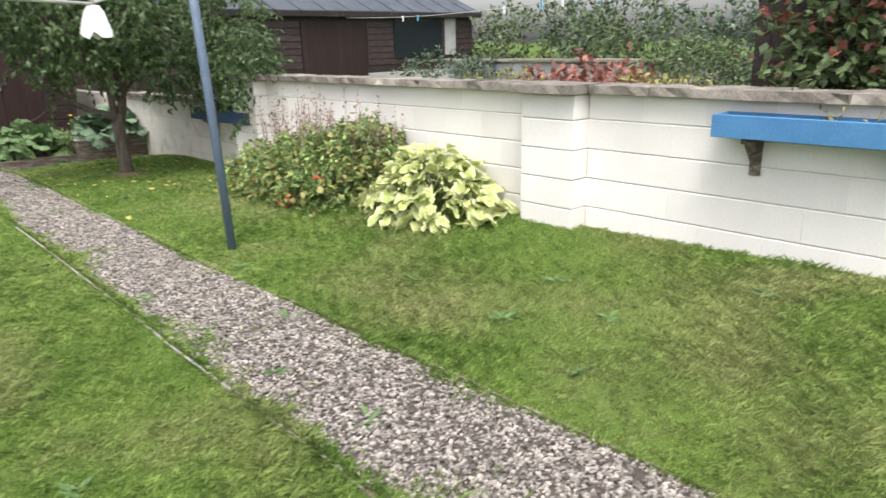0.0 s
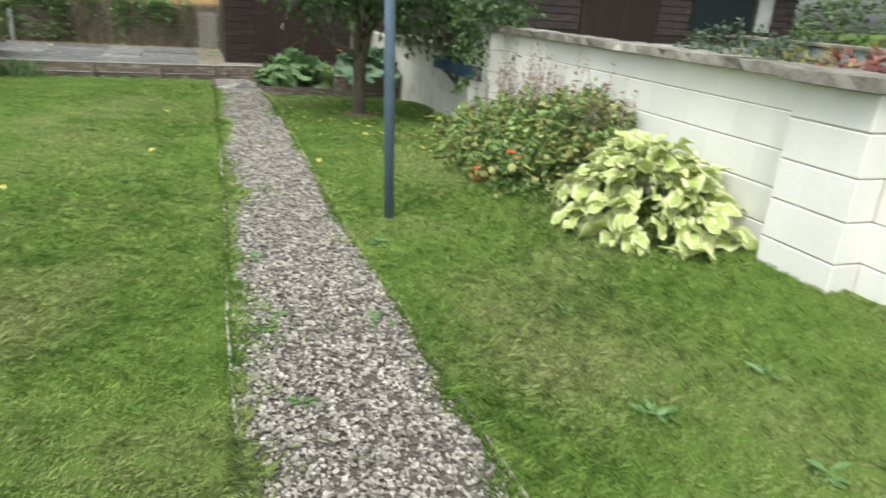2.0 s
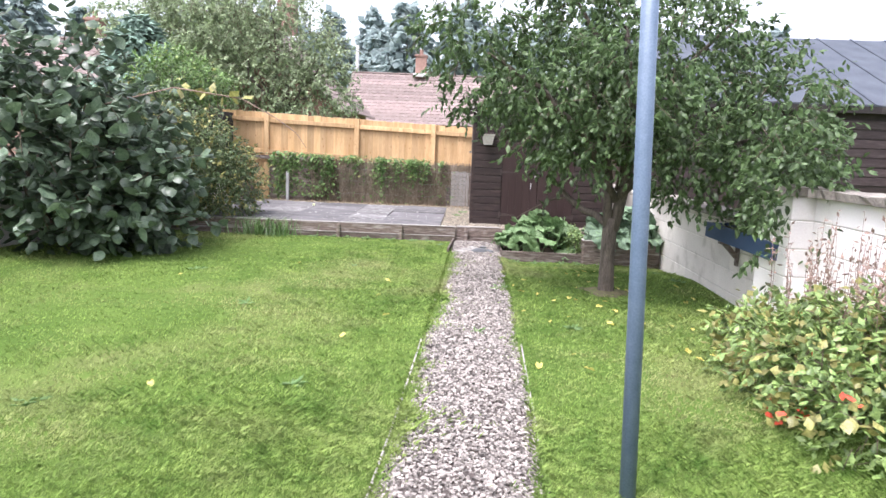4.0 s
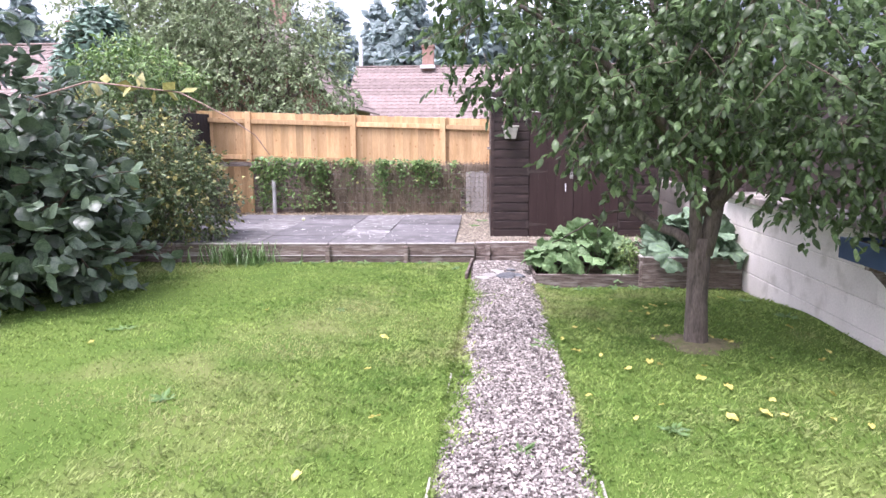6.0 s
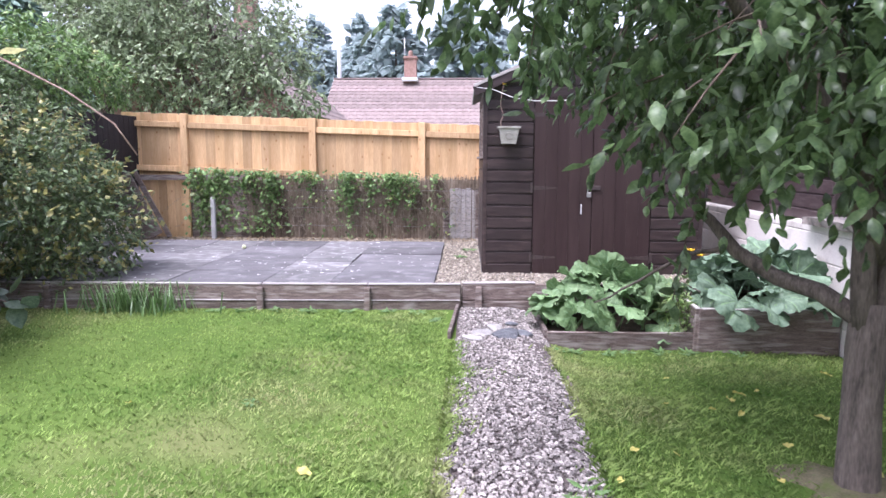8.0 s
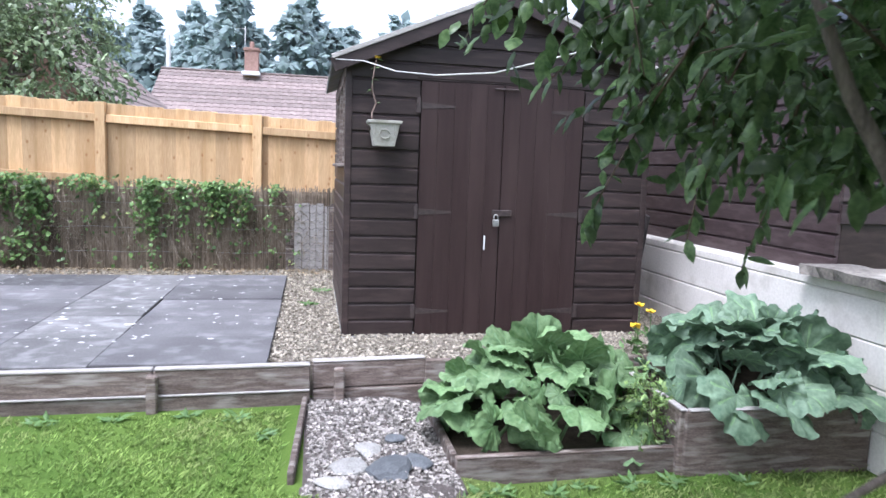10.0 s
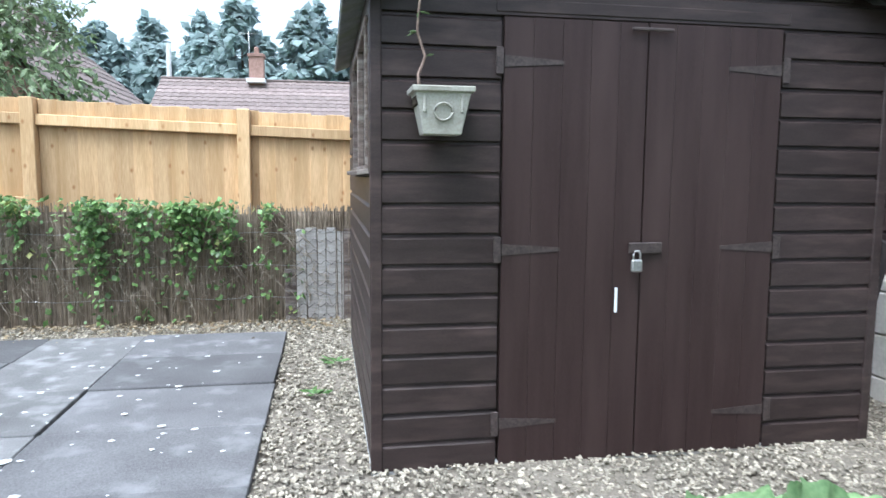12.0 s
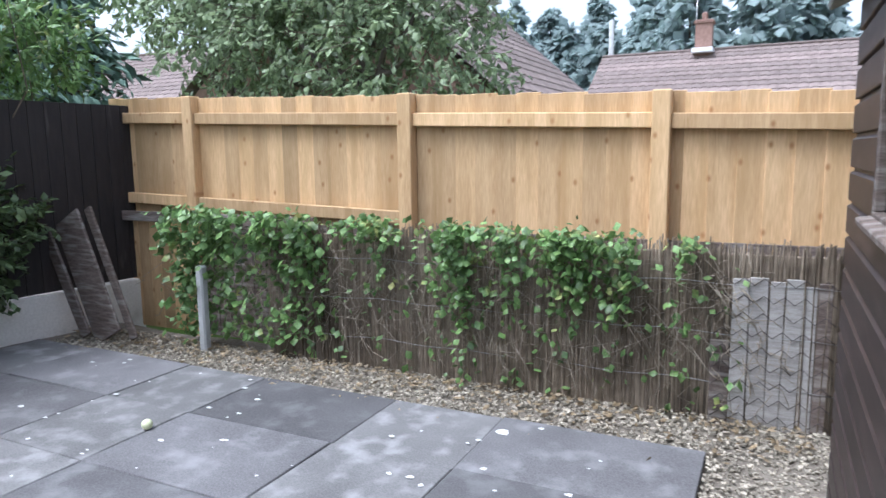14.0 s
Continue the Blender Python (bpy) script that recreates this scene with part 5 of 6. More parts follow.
ivy_left = leafy_bush("climber", "dark climber spilling over the corner fence", "climber", -2.58, 16.9, -0.3, [(0.02, 0.05, 0.75, 0.26, 0.42, 0.40), (0.05, -0.5, 0.65, 0.32, 0.5, 0.5), (0.02, 0.35, 0.95, 0.2, 0.3, 0.25)], SHRUB_MID, 620, 0.075, 81, width=0.7)

# ---- shrubs on the left ----
overhang = leafy_bush("overhanging_shrub", "fresh green shrub leaning over the dark corner fence", "shrub", -3.0, 17.5, -0.5,
                      [(0.2, 0.0, 2.5, 0.5, 0.55, 0.3), (0.05, -0.7, 2.5, 0.6, 0.6, 0.4), (-0.4, 0.3, 2.4, 0.5, 0.5, 0.5), (0.3, 0.35, 2.35, 0.35, 0.4, 0.2), (0.1, -1.3, 2.55, 0.6, 0.6, 0.4)], IVY, 720, 0.10, 83, stems=5, width=0.4)
big_shrub = leafy_bush("large_leaved_shrub", "big dark shrub with broad grey-green leaves", "shrub", -2.35, 12.3, -0.5,
                       [(0.2, -0.5, 1.0, 0.85, 0.7, 0.85), (-0.35, -0.7, 1.55, 0.7, 0.7, 0.8), (0.55, 0.3, 0.9, 0.6, 0.7, 0.75), (-0.2, 0.1, 1.9, 0.9, 0.9, 0.75), (0.3, 0.0, 0.55, 0.8, 0.9, 0.45), (-0.9, -0.3, 2.2, 0.6, 0.8, 0.6), (0.1, 0.9, 1.2, 0.7, 0.6, 0.9), (0.95, -0.3, 0.85, 0.5, 0.6, 0.65), (0.8, 0.3, 0.45, 0.5, 0.6, 0.4)],
                       SHRUB_DARK, 900, 0.16, 91, stems=10, per=6, reach=0.3, width=0.8, shell=0.45, stem_r=0.03)
golden = leafy_bush("golden_shrub", "golden-leaved clipped shrub beside the patio", "shrub", -2.2, 14.6, -0.5,
                    [(0.3, 0.0, 1.0, 0.85, 0.75, 0.75), (-0.6, -0.1, 1.2, 0.75, 0.7, 0.85), (0.85, 0.1, 0.7, 0.5, 0.6, 0.6)], SHRUB_MID, 2500, 0.060, 92, per=8, reach=0.2, shell=0.55, extra=((SHRUB_YELLOW, "golden_foliage", "golden new leaves", 800, 0.06),))
tall_shrub = leafy_bush("tall_shrub", "tall mid-green shrub behind the golden one", "shrub", -2.9, 15.6, -0.5,
                        [(0, 0, 1.5, 0.6, 0.8, 0.9), (0.2, 0.6, 1.9, 0.55, 0.6, 0.6)], SHRUB_MID, 620, 0.085, 93, per=7, reach=0.25, stem_r=0.02)


def conifer(x, y, z, h, r, seed, label, spray=0.22, n=1500, mat=CONIFER, point=0.75):
    """A pointed evergreen: whorls of drooping branches with flat sprays."""
    rng = np.random.default_rng(seed)
    c = thing("conifer", x, y, z, label, "tree", "conifers")
    tubes("trunk", [([(0, 0, 0), (0.03, 0, h * 0.5), (0, 0, h)], [0.05 * h / 4, 0.035 * h / 4, 0.008])], BARK, c, sides=8)
    at, ways, runs = [], [], []
    for k in range(int(n / 14)):
        s = rng.random() ** 1.25
        a, zz = rng.uniform(0, 2 * math.pi), h * (0.08 + 0.9 * s)
        reach = r * (1 - s) ** point * rng.uniform(0.75, 1.12) + 0.1
        tip = np.array([reach * math.cos(a), reach * math.sin(a), zz - reach * 0.12])
        base = np.array([0, 0, zz])
        if spray < 0.5 or k % 4 == 0:
            runs.append(((base, (base + tip) / 2 + (0, 0, 0.05 * reach), tip), (0.02, 0.012, 0.004)))
        for j in range(14):
            u = 0.25 + 0.75 * (j + rng.random()) / 14
            at.append(base + (tip - base) * u)
            ways.append((tip - base) / reach * 0.7 + rng.normal(0, 0.55, 3) + (0, 0, -0.25))
    stuff(tubes("branch", runs, TWIG, c, sides=4))
    leaves("sprays", at, ways, rng.uniform(0.6, 1.3, len(at)) * spray, mat, c, width=0.42 if spray < 0.5 else 0.75, rng=rng, droop=0.5)
    return c


conifer(-4.7, 18.9, -0.5, 4.0, 2.0, 101, "feathery blue-green conifer over the corner fence", 0.2, 11000)

# grassy tuft at the patio edge
tuft = thing("grass_tuft", -0.55, 14.1, -0.48, "arching strap-leaved tuft at the patio edge", "plant")
rng = np.random.default_rng(55)
verts, tris = [], []
for k in range(230):
    x, y, a = rng.normal(0, 0.24), rng.normal(0, 0.08), rng.uniform(0, 2 * math.pi)
    l, w = rng.uniform(0.18, 0.36), 0.007
    dx, dy = math.cos(a) * l * 0.6, math.sin(a) * l * 0.6
    b = len(verts)
    for s, h in ((0, 0), (0.5, 0.75), (1, 0.7)):
        verts += [(x + dx * s - w * math.sin(a) * (1 - s), y + dy * s + w * math.cos(a) * (1 - s), l * h), (x + dx * s + w * math.sin(a) * (1.05 - s), y + dy * s - w * math.cos(a) * (1.05 - s), l * h)]
    tris += [(b, b + 1, b + 3), (b, b + 3, b + 2), (b + 2, b + 3, b + 5), (b + 2, b + 5, b + 4)]
stuff(link("blade", quick_mesh("blade", verts, tris, WEED, True), tuft))

# yellow poppies by the shed corner
for x, y, h in ((4.40, 14.52, 0.33), (4.50, 14.55, 0.28), (4.37, 14.50, 0.20)):
    p = thing("yellow_poppy", x, y, -0.3, "yellow poppy on a thin stem near the shed", "flower", "yellow poppies")
    tubes("stem", [([(0, 0, 0), (0.01, 0, h * 0.6), (0.0, -0.01, h)], [0.003] * 3)], WEED, p, sides=5)
    rng = np.random.default_rng(int(x * 100))
    leaves("petals", [(0, -0.01, h)] * 6, [(math.cos(k * 1.05), math.sin(k * 1.05), 0.45) for k in range(6)], [0.042] * 6, YELLOW, p, width=1.1, rng=rng, droop=-0.2)
    leaves("leaf", [(rng.normal(0, 0.03), rng.normal(0, 0.03), rng.uniform(0.02, h * 0.5)) for k in range(14)], rng.normal(0, 1, (14, 3)) + (0, 0, 0.3), rng.uniform(0.04, 0.08, 14), WEED, p, rng=rng)


# ---- the neighbour's garden ----
nshed = thing("workshop", 0, 0, 0, "long dark brown boarded workshop with grey sheet roof", "shed")
NX0, NX1, NY0, NY1, NEAVE, NRIDGE = 5.36, 13.7, 14.0, 20.0, 1.74, 3.05
body = bmesh.new()
profile = [(NY0, -0.6), (NY1, -0.6), (NY1, NEAVE), ((NY0 + NY1) / 2, NRIDGE - 0.05), (NY0, NEAVE)]
one = [body.verts.new((NX0 + 0.02, y, z)) for y, z in profile]
two = [body.verts.new((NX1, y, z)) for y, z in profile]
body.faces.new(one)
body.faces.new(two[::-1])
for k in range(5):
    body.faces.new((one[k], one[(k + 1) % 5], two[(k + 1) % 5], two[k]))
bmesh.ops.recalc_face_normals(body, faces=body.faces[:])
part("carcass", body, SHED, nshed)
NB = 0.132
for k in range(21):
    z = 0.304 + k * NB
    length = (NY1 - NY0) if z < NEAVE - 0.1 else (NY1 - NY0) * max(0.04, (NRIDGE - z - NB) / (NRIDGE - NEAVE))
    if z + NB < NRIDGE:
        link("board", shingle(round(length, 2), NB + 0.012, 0.026, WORKSHOP), nshed, pose(NX0 + 0.012, (NY0 + NY1) / 2, z, 0, 0, -90))
for k in range(14):
    z = -0.3 + k * NB
    if z < 0.5:
        continue
    for x0, x1 in ((NX0, 8.7), (10.4, NX1)) if z < 1.5 else ((NX0, NX1),):
        link("board", shingle(round(x1 - x0, 2), NB + 0.012, 0.026, WORKSHOP), nshed, pose((x0 + x1) / 2, NY0 + 0.012, z))
box("door", (8.73, NY0 - 0.03, -0.5), (10.36, NY0 + 0.01, 1.55), SHED_DOOR, nshed, "brown boarded double door")
box("plinth", (10.4, NY0 - 0.02, -0.5), (NX1, NY0 + 0.005, 0.46), CONCRETE, nshed, "pale block plinth")
nwin = box("window", (11.15, NY0 - 0.045, 0.75), (12.65, NY0 - 0.02, 1.62), GLASS, nshed, "dark workshop window", 0)
box("curtain", (12.7, NY0 - 0.04, 0.78), (13.1, NY0 - 0.025, 1.62), CONCRETE, nshed, "pale sheet in the window")
box("window_post", (12.62, NY0 - 0.05, 0.7), (12.72, NY0 - 0.02, 1.66), SHED, nshed)
box("lamp", (9.35, NY0 - 0.1, 1.62), (9.62, NY0 - 0.03, 1.74), CONCRETE, nshed, "small pale bulkhead lamp")
box("fascia", (NX0 - 0.1, NY0 - 0.2, NEAVE - 0.12), (NX1 + 0.15, NY0 - 0.17, NEAVE + 0.0), DARKBOARD, nshed)
run, rise = (NY1 - NY0) / 2 + 0.2, NRIDGE - NEAVE + 0.08
pitch = math.degrees(math.atan2(rise, run))
for s in (1, -1):
    slope = link("roof_slope", box_mesh(NX1 - NX0 + 0.3, math.hypot(run, rise), 0.03, ROOF_SHEET, 0.004), nshed, pose((NX0 + NX1) / 2, (NY0 + NY1) / 2 - s * run / 2, (NEAVE - 0.03 + NRIDGE + 0.06) / 2, s * pitch, 0, 0), "grey-blue metal roof sheet")
    for k in range(14):
        link("rib", box_mesh(0.04, math.hypot(run, rise), 0.02, ROOF_SHEET, 0.004), slope, pose(-(NX1 - NX0) / 2 + 0.3 + k * 0.6, 0, 0.024))

grey_wall = thing("block_wall", 0, 0, 0, "bare grey block wall across the neighbouring garden", "wall", kind="structure")
for c in range(6):
    for k in range(22):
        y = 2.2 + k * 0.45 - (0.22 if c % 2 else 0)
        z = -0.45 + c * 0.225
        if c == 5 and y > 4.6:
            continue
        box("block", (10.9, y, z), (11.1, y + 0.442, z + 0.217), BLOCK, grey_wall, bevel=0.006)
for k in range(10):
    top = 0.68 if 4.6 + k * 0.8 > 4.5 else 0.9
    box("coping_stone", (10.86, 4.5 + k * 0.8, 0.68), (11.14, 5.28 + k * 0.8, 0.74), COPING, grey_wall, bevel=0.012)
trellis = thing("trellis_fence", 0, 0, 0, "dark stained fence behind the red creeper", "fence", kind="structure")
y = -1.5
while y < 4.0:
    link("board", box_mesh(0.02, 0.118, 2.6, SHED, 0.003), trellis, pose(6.35, y, 0.75, 0, 0, 4))
    y += 0.122
creeper = leafy_bush("creeper", "creeper with green and red autumn leaves over the wall", "climber", 6.1, 2.5, -0.3, [(-0.1, 0.5, 1.4, 0.35, 0.7, 0.55), (-0.2, -0.6, 1.75, 0.4, 0.8, 0.6), (-0.05, 0.3, 2.1, 0.35, 0.8, 0.5), (-0.25, 0.85, 1.15, 0.3, 0.35, 0.3), (0, -1.8, 1.8, 0.4, 0.9, 0.7)],
                     SHRUB_MID, 1300, 0.085, 121, per=7, reach=0.25, width=0.7, extra=((SHRUB_RED, "red_foliage", "red autumn leaves", 300, 0.085),))
red_shrub = leafy_bush("red_shrub", "dusky red mounded shrub behind the wall", "shrub", 6.6, 5.6, -0.4, [(0, 0, 0.98, 0.32, 0.5, 0.24), (-0.2, 0.45, 0.95, 0.25, 0.35, 0.18)], SHRUB_PINK, 300, 0.085, 122, per=6, width=0.6)
round_shrub = leafy_bush("round_shrub", "rounded olive green shrub in the neighbouring garden", "shrub", 8.6, 5.6, -0.4, [(0, 0, 0.98, 0.6, 0.65, 0.4)], SHRUB_MID, 700, 0.06, 123, per=8)
yellow_low = leafy_bush("low_yellow_shrub", "low yellow-green plants along the wall top", "shrub", 6.2, 6.3, -0.4, [(-0.2, 0, 0.98, 0.25, 0.6, 0.1), (-0.3, -1.8, 1.0, 0.2, 0.4, 0.1)], SHRUB_YELLOW, 220, 0.06, 124)
for x, y, sx, sz, seed in ((10.0, 11.4, 0.8, 0.4, 125),):
    leafy_bush("dark_shrub", "dark green rounded shrub near the workshop", "shrub", x, y, -0.4, [(0, 0, 0.85, sx, 0.8, sz), (0.9, -0.4, 0.85, 0.6, 0.6, sz * 0.8)], SHRUB_DARK, 420, 0.08, seed, per=7)
for k, (x, y, h, mat) in enumerate(((14.8, 13.0, 2.4, SHRUB_MID), (14.3, 9.3, 2.1, SHRUB_MID), (15.6, 10.8, 2.8, SHRUB_DARK), (14.4, 6.6, 2.3, SHRUB_DARK), (15.0, 3.6, 3.0, SHRUB_MID))):
    leafy_bush("hedge_shrub", "large loose green shrub beyond the block wall", "shrub", x, y, -0.5, [(0, 0, h * 0.55, 1.3, 1.5, h * 0.5), (-0.4, 0.9, h * 0.5, 1.0, 1.0, h * 0.42)], mat, 560, 0.13, 130 + k, per=7, reach=0.3, stem_r=0.03, group="hedge shrubs")
far_line = tubes("washing_line", [(bend((9.8, 13.9, 1.6), (6.3, 3.9, 1.55), 10, 0.0, 0.12), [0.005] * 11)], ROPE)
tagged(far_line, "thin washing line with pegs over the neighbouring garden", "washing line")
for k, s in enumerate((0.3, 0.36, 0.62, 0.7, 0.74, 0.8, 0.9)):
    x, y, z = 9.8 - 3.5 * s, 13.9 - 10 * s, 1.6 - 0.05 * s - 0.12 * math.sin(math.pi * s)
    box("clothes_peg", (x - 0.012, y - 0.012, z - 0.07), (x + 0.012, y + 0.012, z + 0.02), PEG if k % 2 else WHITE, None, "", 0.004)["label"] = "small plastic clothes peg on the line"
    bpy.context.scene.collection.objects[-1]["category"] = "peg"


# ---- beyond the fence ----
def pantiles(length, depth):
    """One course of rolled tiles, with a thick lower edge."""
    n = int(length / 0.075)
    verts, faces = [], []
    for i in range(n + 1):
        x = -length / 2 + length * i / n
        z = 0.03 * abs(math.sin(math.pi * i / 4)) + 0.01
        verts += [(x, depth / 2, z), (x, -depth / 2, z), (x, -depth / 2, z - 0.045)]
    for i in range(n):
        a = 3 * i
        faces += [(a, a + 1, a + 4, a + 3), (a + 1, a + 2, a + 5, a + 4)]
    return mesh_of("tile_course", verts, faces, TILE)


def house(name, label, x0, x1, y0, y1, eave, ridge, turn=0, origin=(0, 0), courses=16, chimney=None, windows=()):
    """A brick house whose ridge runs along its own x, with courses of tiles on both slopes."""
    h = thing(name, origin[0], origin[1], 0, label, "house", turn=turn)
    ym = (y0 + y1) / 2
    bm = bmesh.new()
    prof = [(y0, -0.6), (y1, -0.6), (y1, eave), (ym, ridge - 0.08), (y0, eave)]
    p = [bm.verts.new((x0 + 0.15, y, z)) for y, z in prof]
    q = [bm.verts.new((x1 - 0.15, y, z)) for y, z in prof]
    bm.faces.new(p)
    bm.faces.new(q[::-1])
    for k in range(5):
        bm.faces.new((p[k], p[(k + 1) % 5], q[(k + 1) % 5], q[k]))
    bmesh.ops.recalc_face_normals(bm, faces=bm.faces[:])
    part("wall", bm, BRICK, h)
    run, rise = (y1 - y0) / 2 + 0.3, ridge - eave + 0.15
    slant, pitch = math.hypot(run, rise) / courses, math.degrees(math.atan2(rise, run))
    course = pantiles(x1 - x0, slant * 1.12)
    for s in (1, -1):
        roof = new("roof")
        roof.parent = h
        for k in range(courses):
            u = (k + 0.5) / courses
            yy, zz = ym - s * run * (1 - u), eave - 0.15 + rise * u
            link("tile_course", course, roof, pose((x0 + x1) / 2, yy, zz + 0.03, s * (pitch - 4), 0, 0))
    link("ridge_tiles", box_mesh(x1 - x0, 0.24, 0.09, TILE, 0.03), h, pose((x0 + x1) / 2, ym, ridge + 0.05))
    if chimney:
        cx, cy, w, top = chimney
        stack = box("chimney", (cx - w / 2, cy - w / 2, ridge - 0.5), (cx + w / 2, cy + w / 2, top), BRICK, h, "red brick chimney stack", 0.01)
        link("cap", box_mesh(w + 0.1, w + 0.1, 0.1, BRICK, 0.01), stack, pose(0, 0, (top - ridge + 0.5) / 2 - 0.08))
        link("flashing", box_mesh(w + 0.16, w + 0.5, 0.16, WHITE, 0.02), stack, pose(0, -0.12, -(top - ridge + 0.5) / 2 + 0.46), "pale mortar flashing")
        link("pot", box_mesh(0.2, 0.2, 0.3, BRICK, 0.05), stack, pose(0, 0, (top - ridge + 0.5) / 2 + 0.14))
        tubes("aerial", [([(-w / 2, 0, 0), (-w / 2, 0, 1.7)], [0.02, 0.02]), ([(-w / 2 - 0.4, 0, 1.6), (-w / 2 + 0.4, 0, 1.6)], [0.012, 0.012])], STEEL, stack, sides=5)
    return h


house("bungalow", "brick bungalow with red-brown tiled roof and chimney", -4.1, 9.5, 38.0, 46.0, 2.0, 4.62, chimney=(-0.35, 41.9, 0.58, 5.7))
house("bungalow", "brick house with tiled roof partly behind the trees", -3.5, 3.3, -2.9, 2.9, 1.95, 4.6, turn=90, origin=(-4.4, 27), chimney=(2.7, 0, 0.6, 6.3))
house("bungalow", "red brick house glimpsed through the garden trees", -4.5, 4, -3, 3, 2.5, 4.7, turn=0, origin=(-16, 33), chimney=(2.6, 0, 0.6, 5.6))
lamp_post = tubes("utility_pole", [([(-4.1, 43.5, -0.5), (-4.1, 43.5, 6.3)], [0.13, 0.10])], CONCRETE)
tagged(lamp_post, "plain grey utility pole beyond the houses", "pole")


def broadleaf(x, y, z, blobs, n, size, seed, mat, label, height):
    rng = np.random.default_rng(seed)
    t = thing("garden_tree", x, y, z, label, "tree", "trees beyond the fence")
    tubes("trunk", [(bend((0, 0, -0.2), (0.1, 0, height), 6, 0.04), [0.16, 0.14, 0.12, 0.1, 0.08, 0.06, 0.03])], BARK, t, sides=10)
    runs = []
    for b in blobs:
        p = bend((0, 0, height * rng.uniform(0.3, 0.7)), b[:3], 6, 0.08)
        runs.append((p, [0.06, 0.05, 0.045, 0.04, 0.03, 0.025, 0.015]))
    for run in runs:
        tubes("limb", [run], BARK, t, sides=6)
    at, ways, sizes, lines = sprays(rng, blobs, n, 8, size, 0.4, 0.3, hang=0.35)
    leaves("crown", at, ways, sizes, mat, t, width=0.55, rng=rng)
    stuff(tubes("twig", twig_runs(lines[::3], 0.006), TWIG, t, sides=4))


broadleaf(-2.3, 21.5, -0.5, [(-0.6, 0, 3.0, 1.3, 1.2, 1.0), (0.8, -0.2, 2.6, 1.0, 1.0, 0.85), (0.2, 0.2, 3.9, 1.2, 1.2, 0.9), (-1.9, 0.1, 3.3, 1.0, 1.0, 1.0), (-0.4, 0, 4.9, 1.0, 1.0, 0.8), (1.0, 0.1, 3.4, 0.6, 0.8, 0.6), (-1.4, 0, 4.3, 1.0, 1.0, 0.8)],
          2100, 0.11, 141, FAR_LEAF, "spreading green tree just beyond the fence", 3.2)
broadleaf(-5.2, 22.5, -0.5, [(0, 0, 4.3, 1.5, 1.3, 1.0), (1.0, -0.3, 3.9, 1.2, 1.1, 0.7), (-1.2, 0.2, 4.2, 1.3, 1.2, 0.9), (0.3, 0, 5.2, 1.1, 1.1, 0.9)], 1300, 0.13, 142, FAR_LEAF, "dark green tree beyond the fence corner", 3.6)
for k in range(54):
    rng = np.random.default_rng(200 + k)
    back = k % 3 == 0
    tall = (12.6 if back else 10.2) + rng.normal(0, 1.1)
    conifer(-34 + k * 1.3 + rng.normal(0, 0.8), (70 if back else 60) + rng.normal(0, 2.5), -0.5, tall, 4.3, 200 + k, "tall blue-green conifer of the far belt, coloured pale for haze", 0.8, 2400, FAR_CONIFER, 0.7)

# long arching cane of the large shrub
cane_points = [(-1.9, 12.0, 1.25), (-1.0, 12.05, 1.5), (-0.2, 12.05, 1.4), (0.2, 12.05, 1.2), (0.45, 12.05, 1.03), (0.57, 12.05, 0.86)]
cane = thing("arching_cane", 0, 0, 0, "long pale cane arching out over the lawn", "branch")
tubes("stem", [(cane_points, [0.009, 0.008, 0.007, 0.006, 0.005, 0.004])], STALK, cane, sides=6)
rng = np.random.default_rng(771)
leaves("leaf", [Vector(cane_points[1]).lerp(Vector(cane_points[2]), s) for s in np.linspace(0, 1, 12)], rng.normal(0, 0.6, (12, 3)) + (0.2, -0.4, 0), rng.uniform(0.12, 0.2, 12), SHRUB_YELLOW, cane, "pale yellow-green leaves", width=0.7, rng=rng)


# ---- small ground details ----
def pebbles(name, n, inside, z_of, size, mat, seed, label, category, flat=0.6):
    """Loose stones, each an irregular low solid, joined."""
    rng = np.random.default_rng(seed)
    bm = bmesh.new()
    bmesh.ops.create_cube(bm, size=1.3)
    bmesh.ops.triangulate(bm, faces=bm.faces[:])
    base = np.array([v.co[:] for v in bm.verts])
    ico = np.array([[v.index for v in f.verts] for f in bm.faces])
    bm.free()
    xy = inside(rng, n)
    n = len(xy)
    r = rng.uniform(size[0], size[1], (n, 1, 1)) * (0.6 + 0.8 * rng.random((n, 1, 3))) * (1, 1, flat)
    bumpy = base[None] * (1 + rng.normal(0, 0.26, (n, len(base), 1)))
    v = bumpy * r
    a = rng.uniform(0, 2 * np.pi, n)
    c, s = np.cos(a)[:, None], np.sin(a)[:, None]
    v = np.stack([v[..., 0] * c - v[..., 1] * s, v[..., 0] * s + v[..., 1] * c, v[..., 2]], -1)
    tilt = rng.normal(0, 0.35, (n, 1))
    v = np.stack([v[..., 0], v[..., 1] * np.cos(tilt) - v[..., 2] * np.sin(tilt), v[..., 1] * np.sin(tilt) + v[..., 2] * np.cos(tilt)], -1)
    z = z_of(xy[:, 0], xy[:, 1]) + rng.uniform(-0.002, 0.008, n)
    v += np.concatenate([xy, z[:, None]], 1)[:, None, :]
    tris = ico[None] + (np.arange(n) * len(base))[:, None, None]
    ob = link(name, quick_mesh(name, v.reshape(-1, 3), tris.reshape(-1, 3), mat))
    tagged(ob, label, category, kind="stuff")


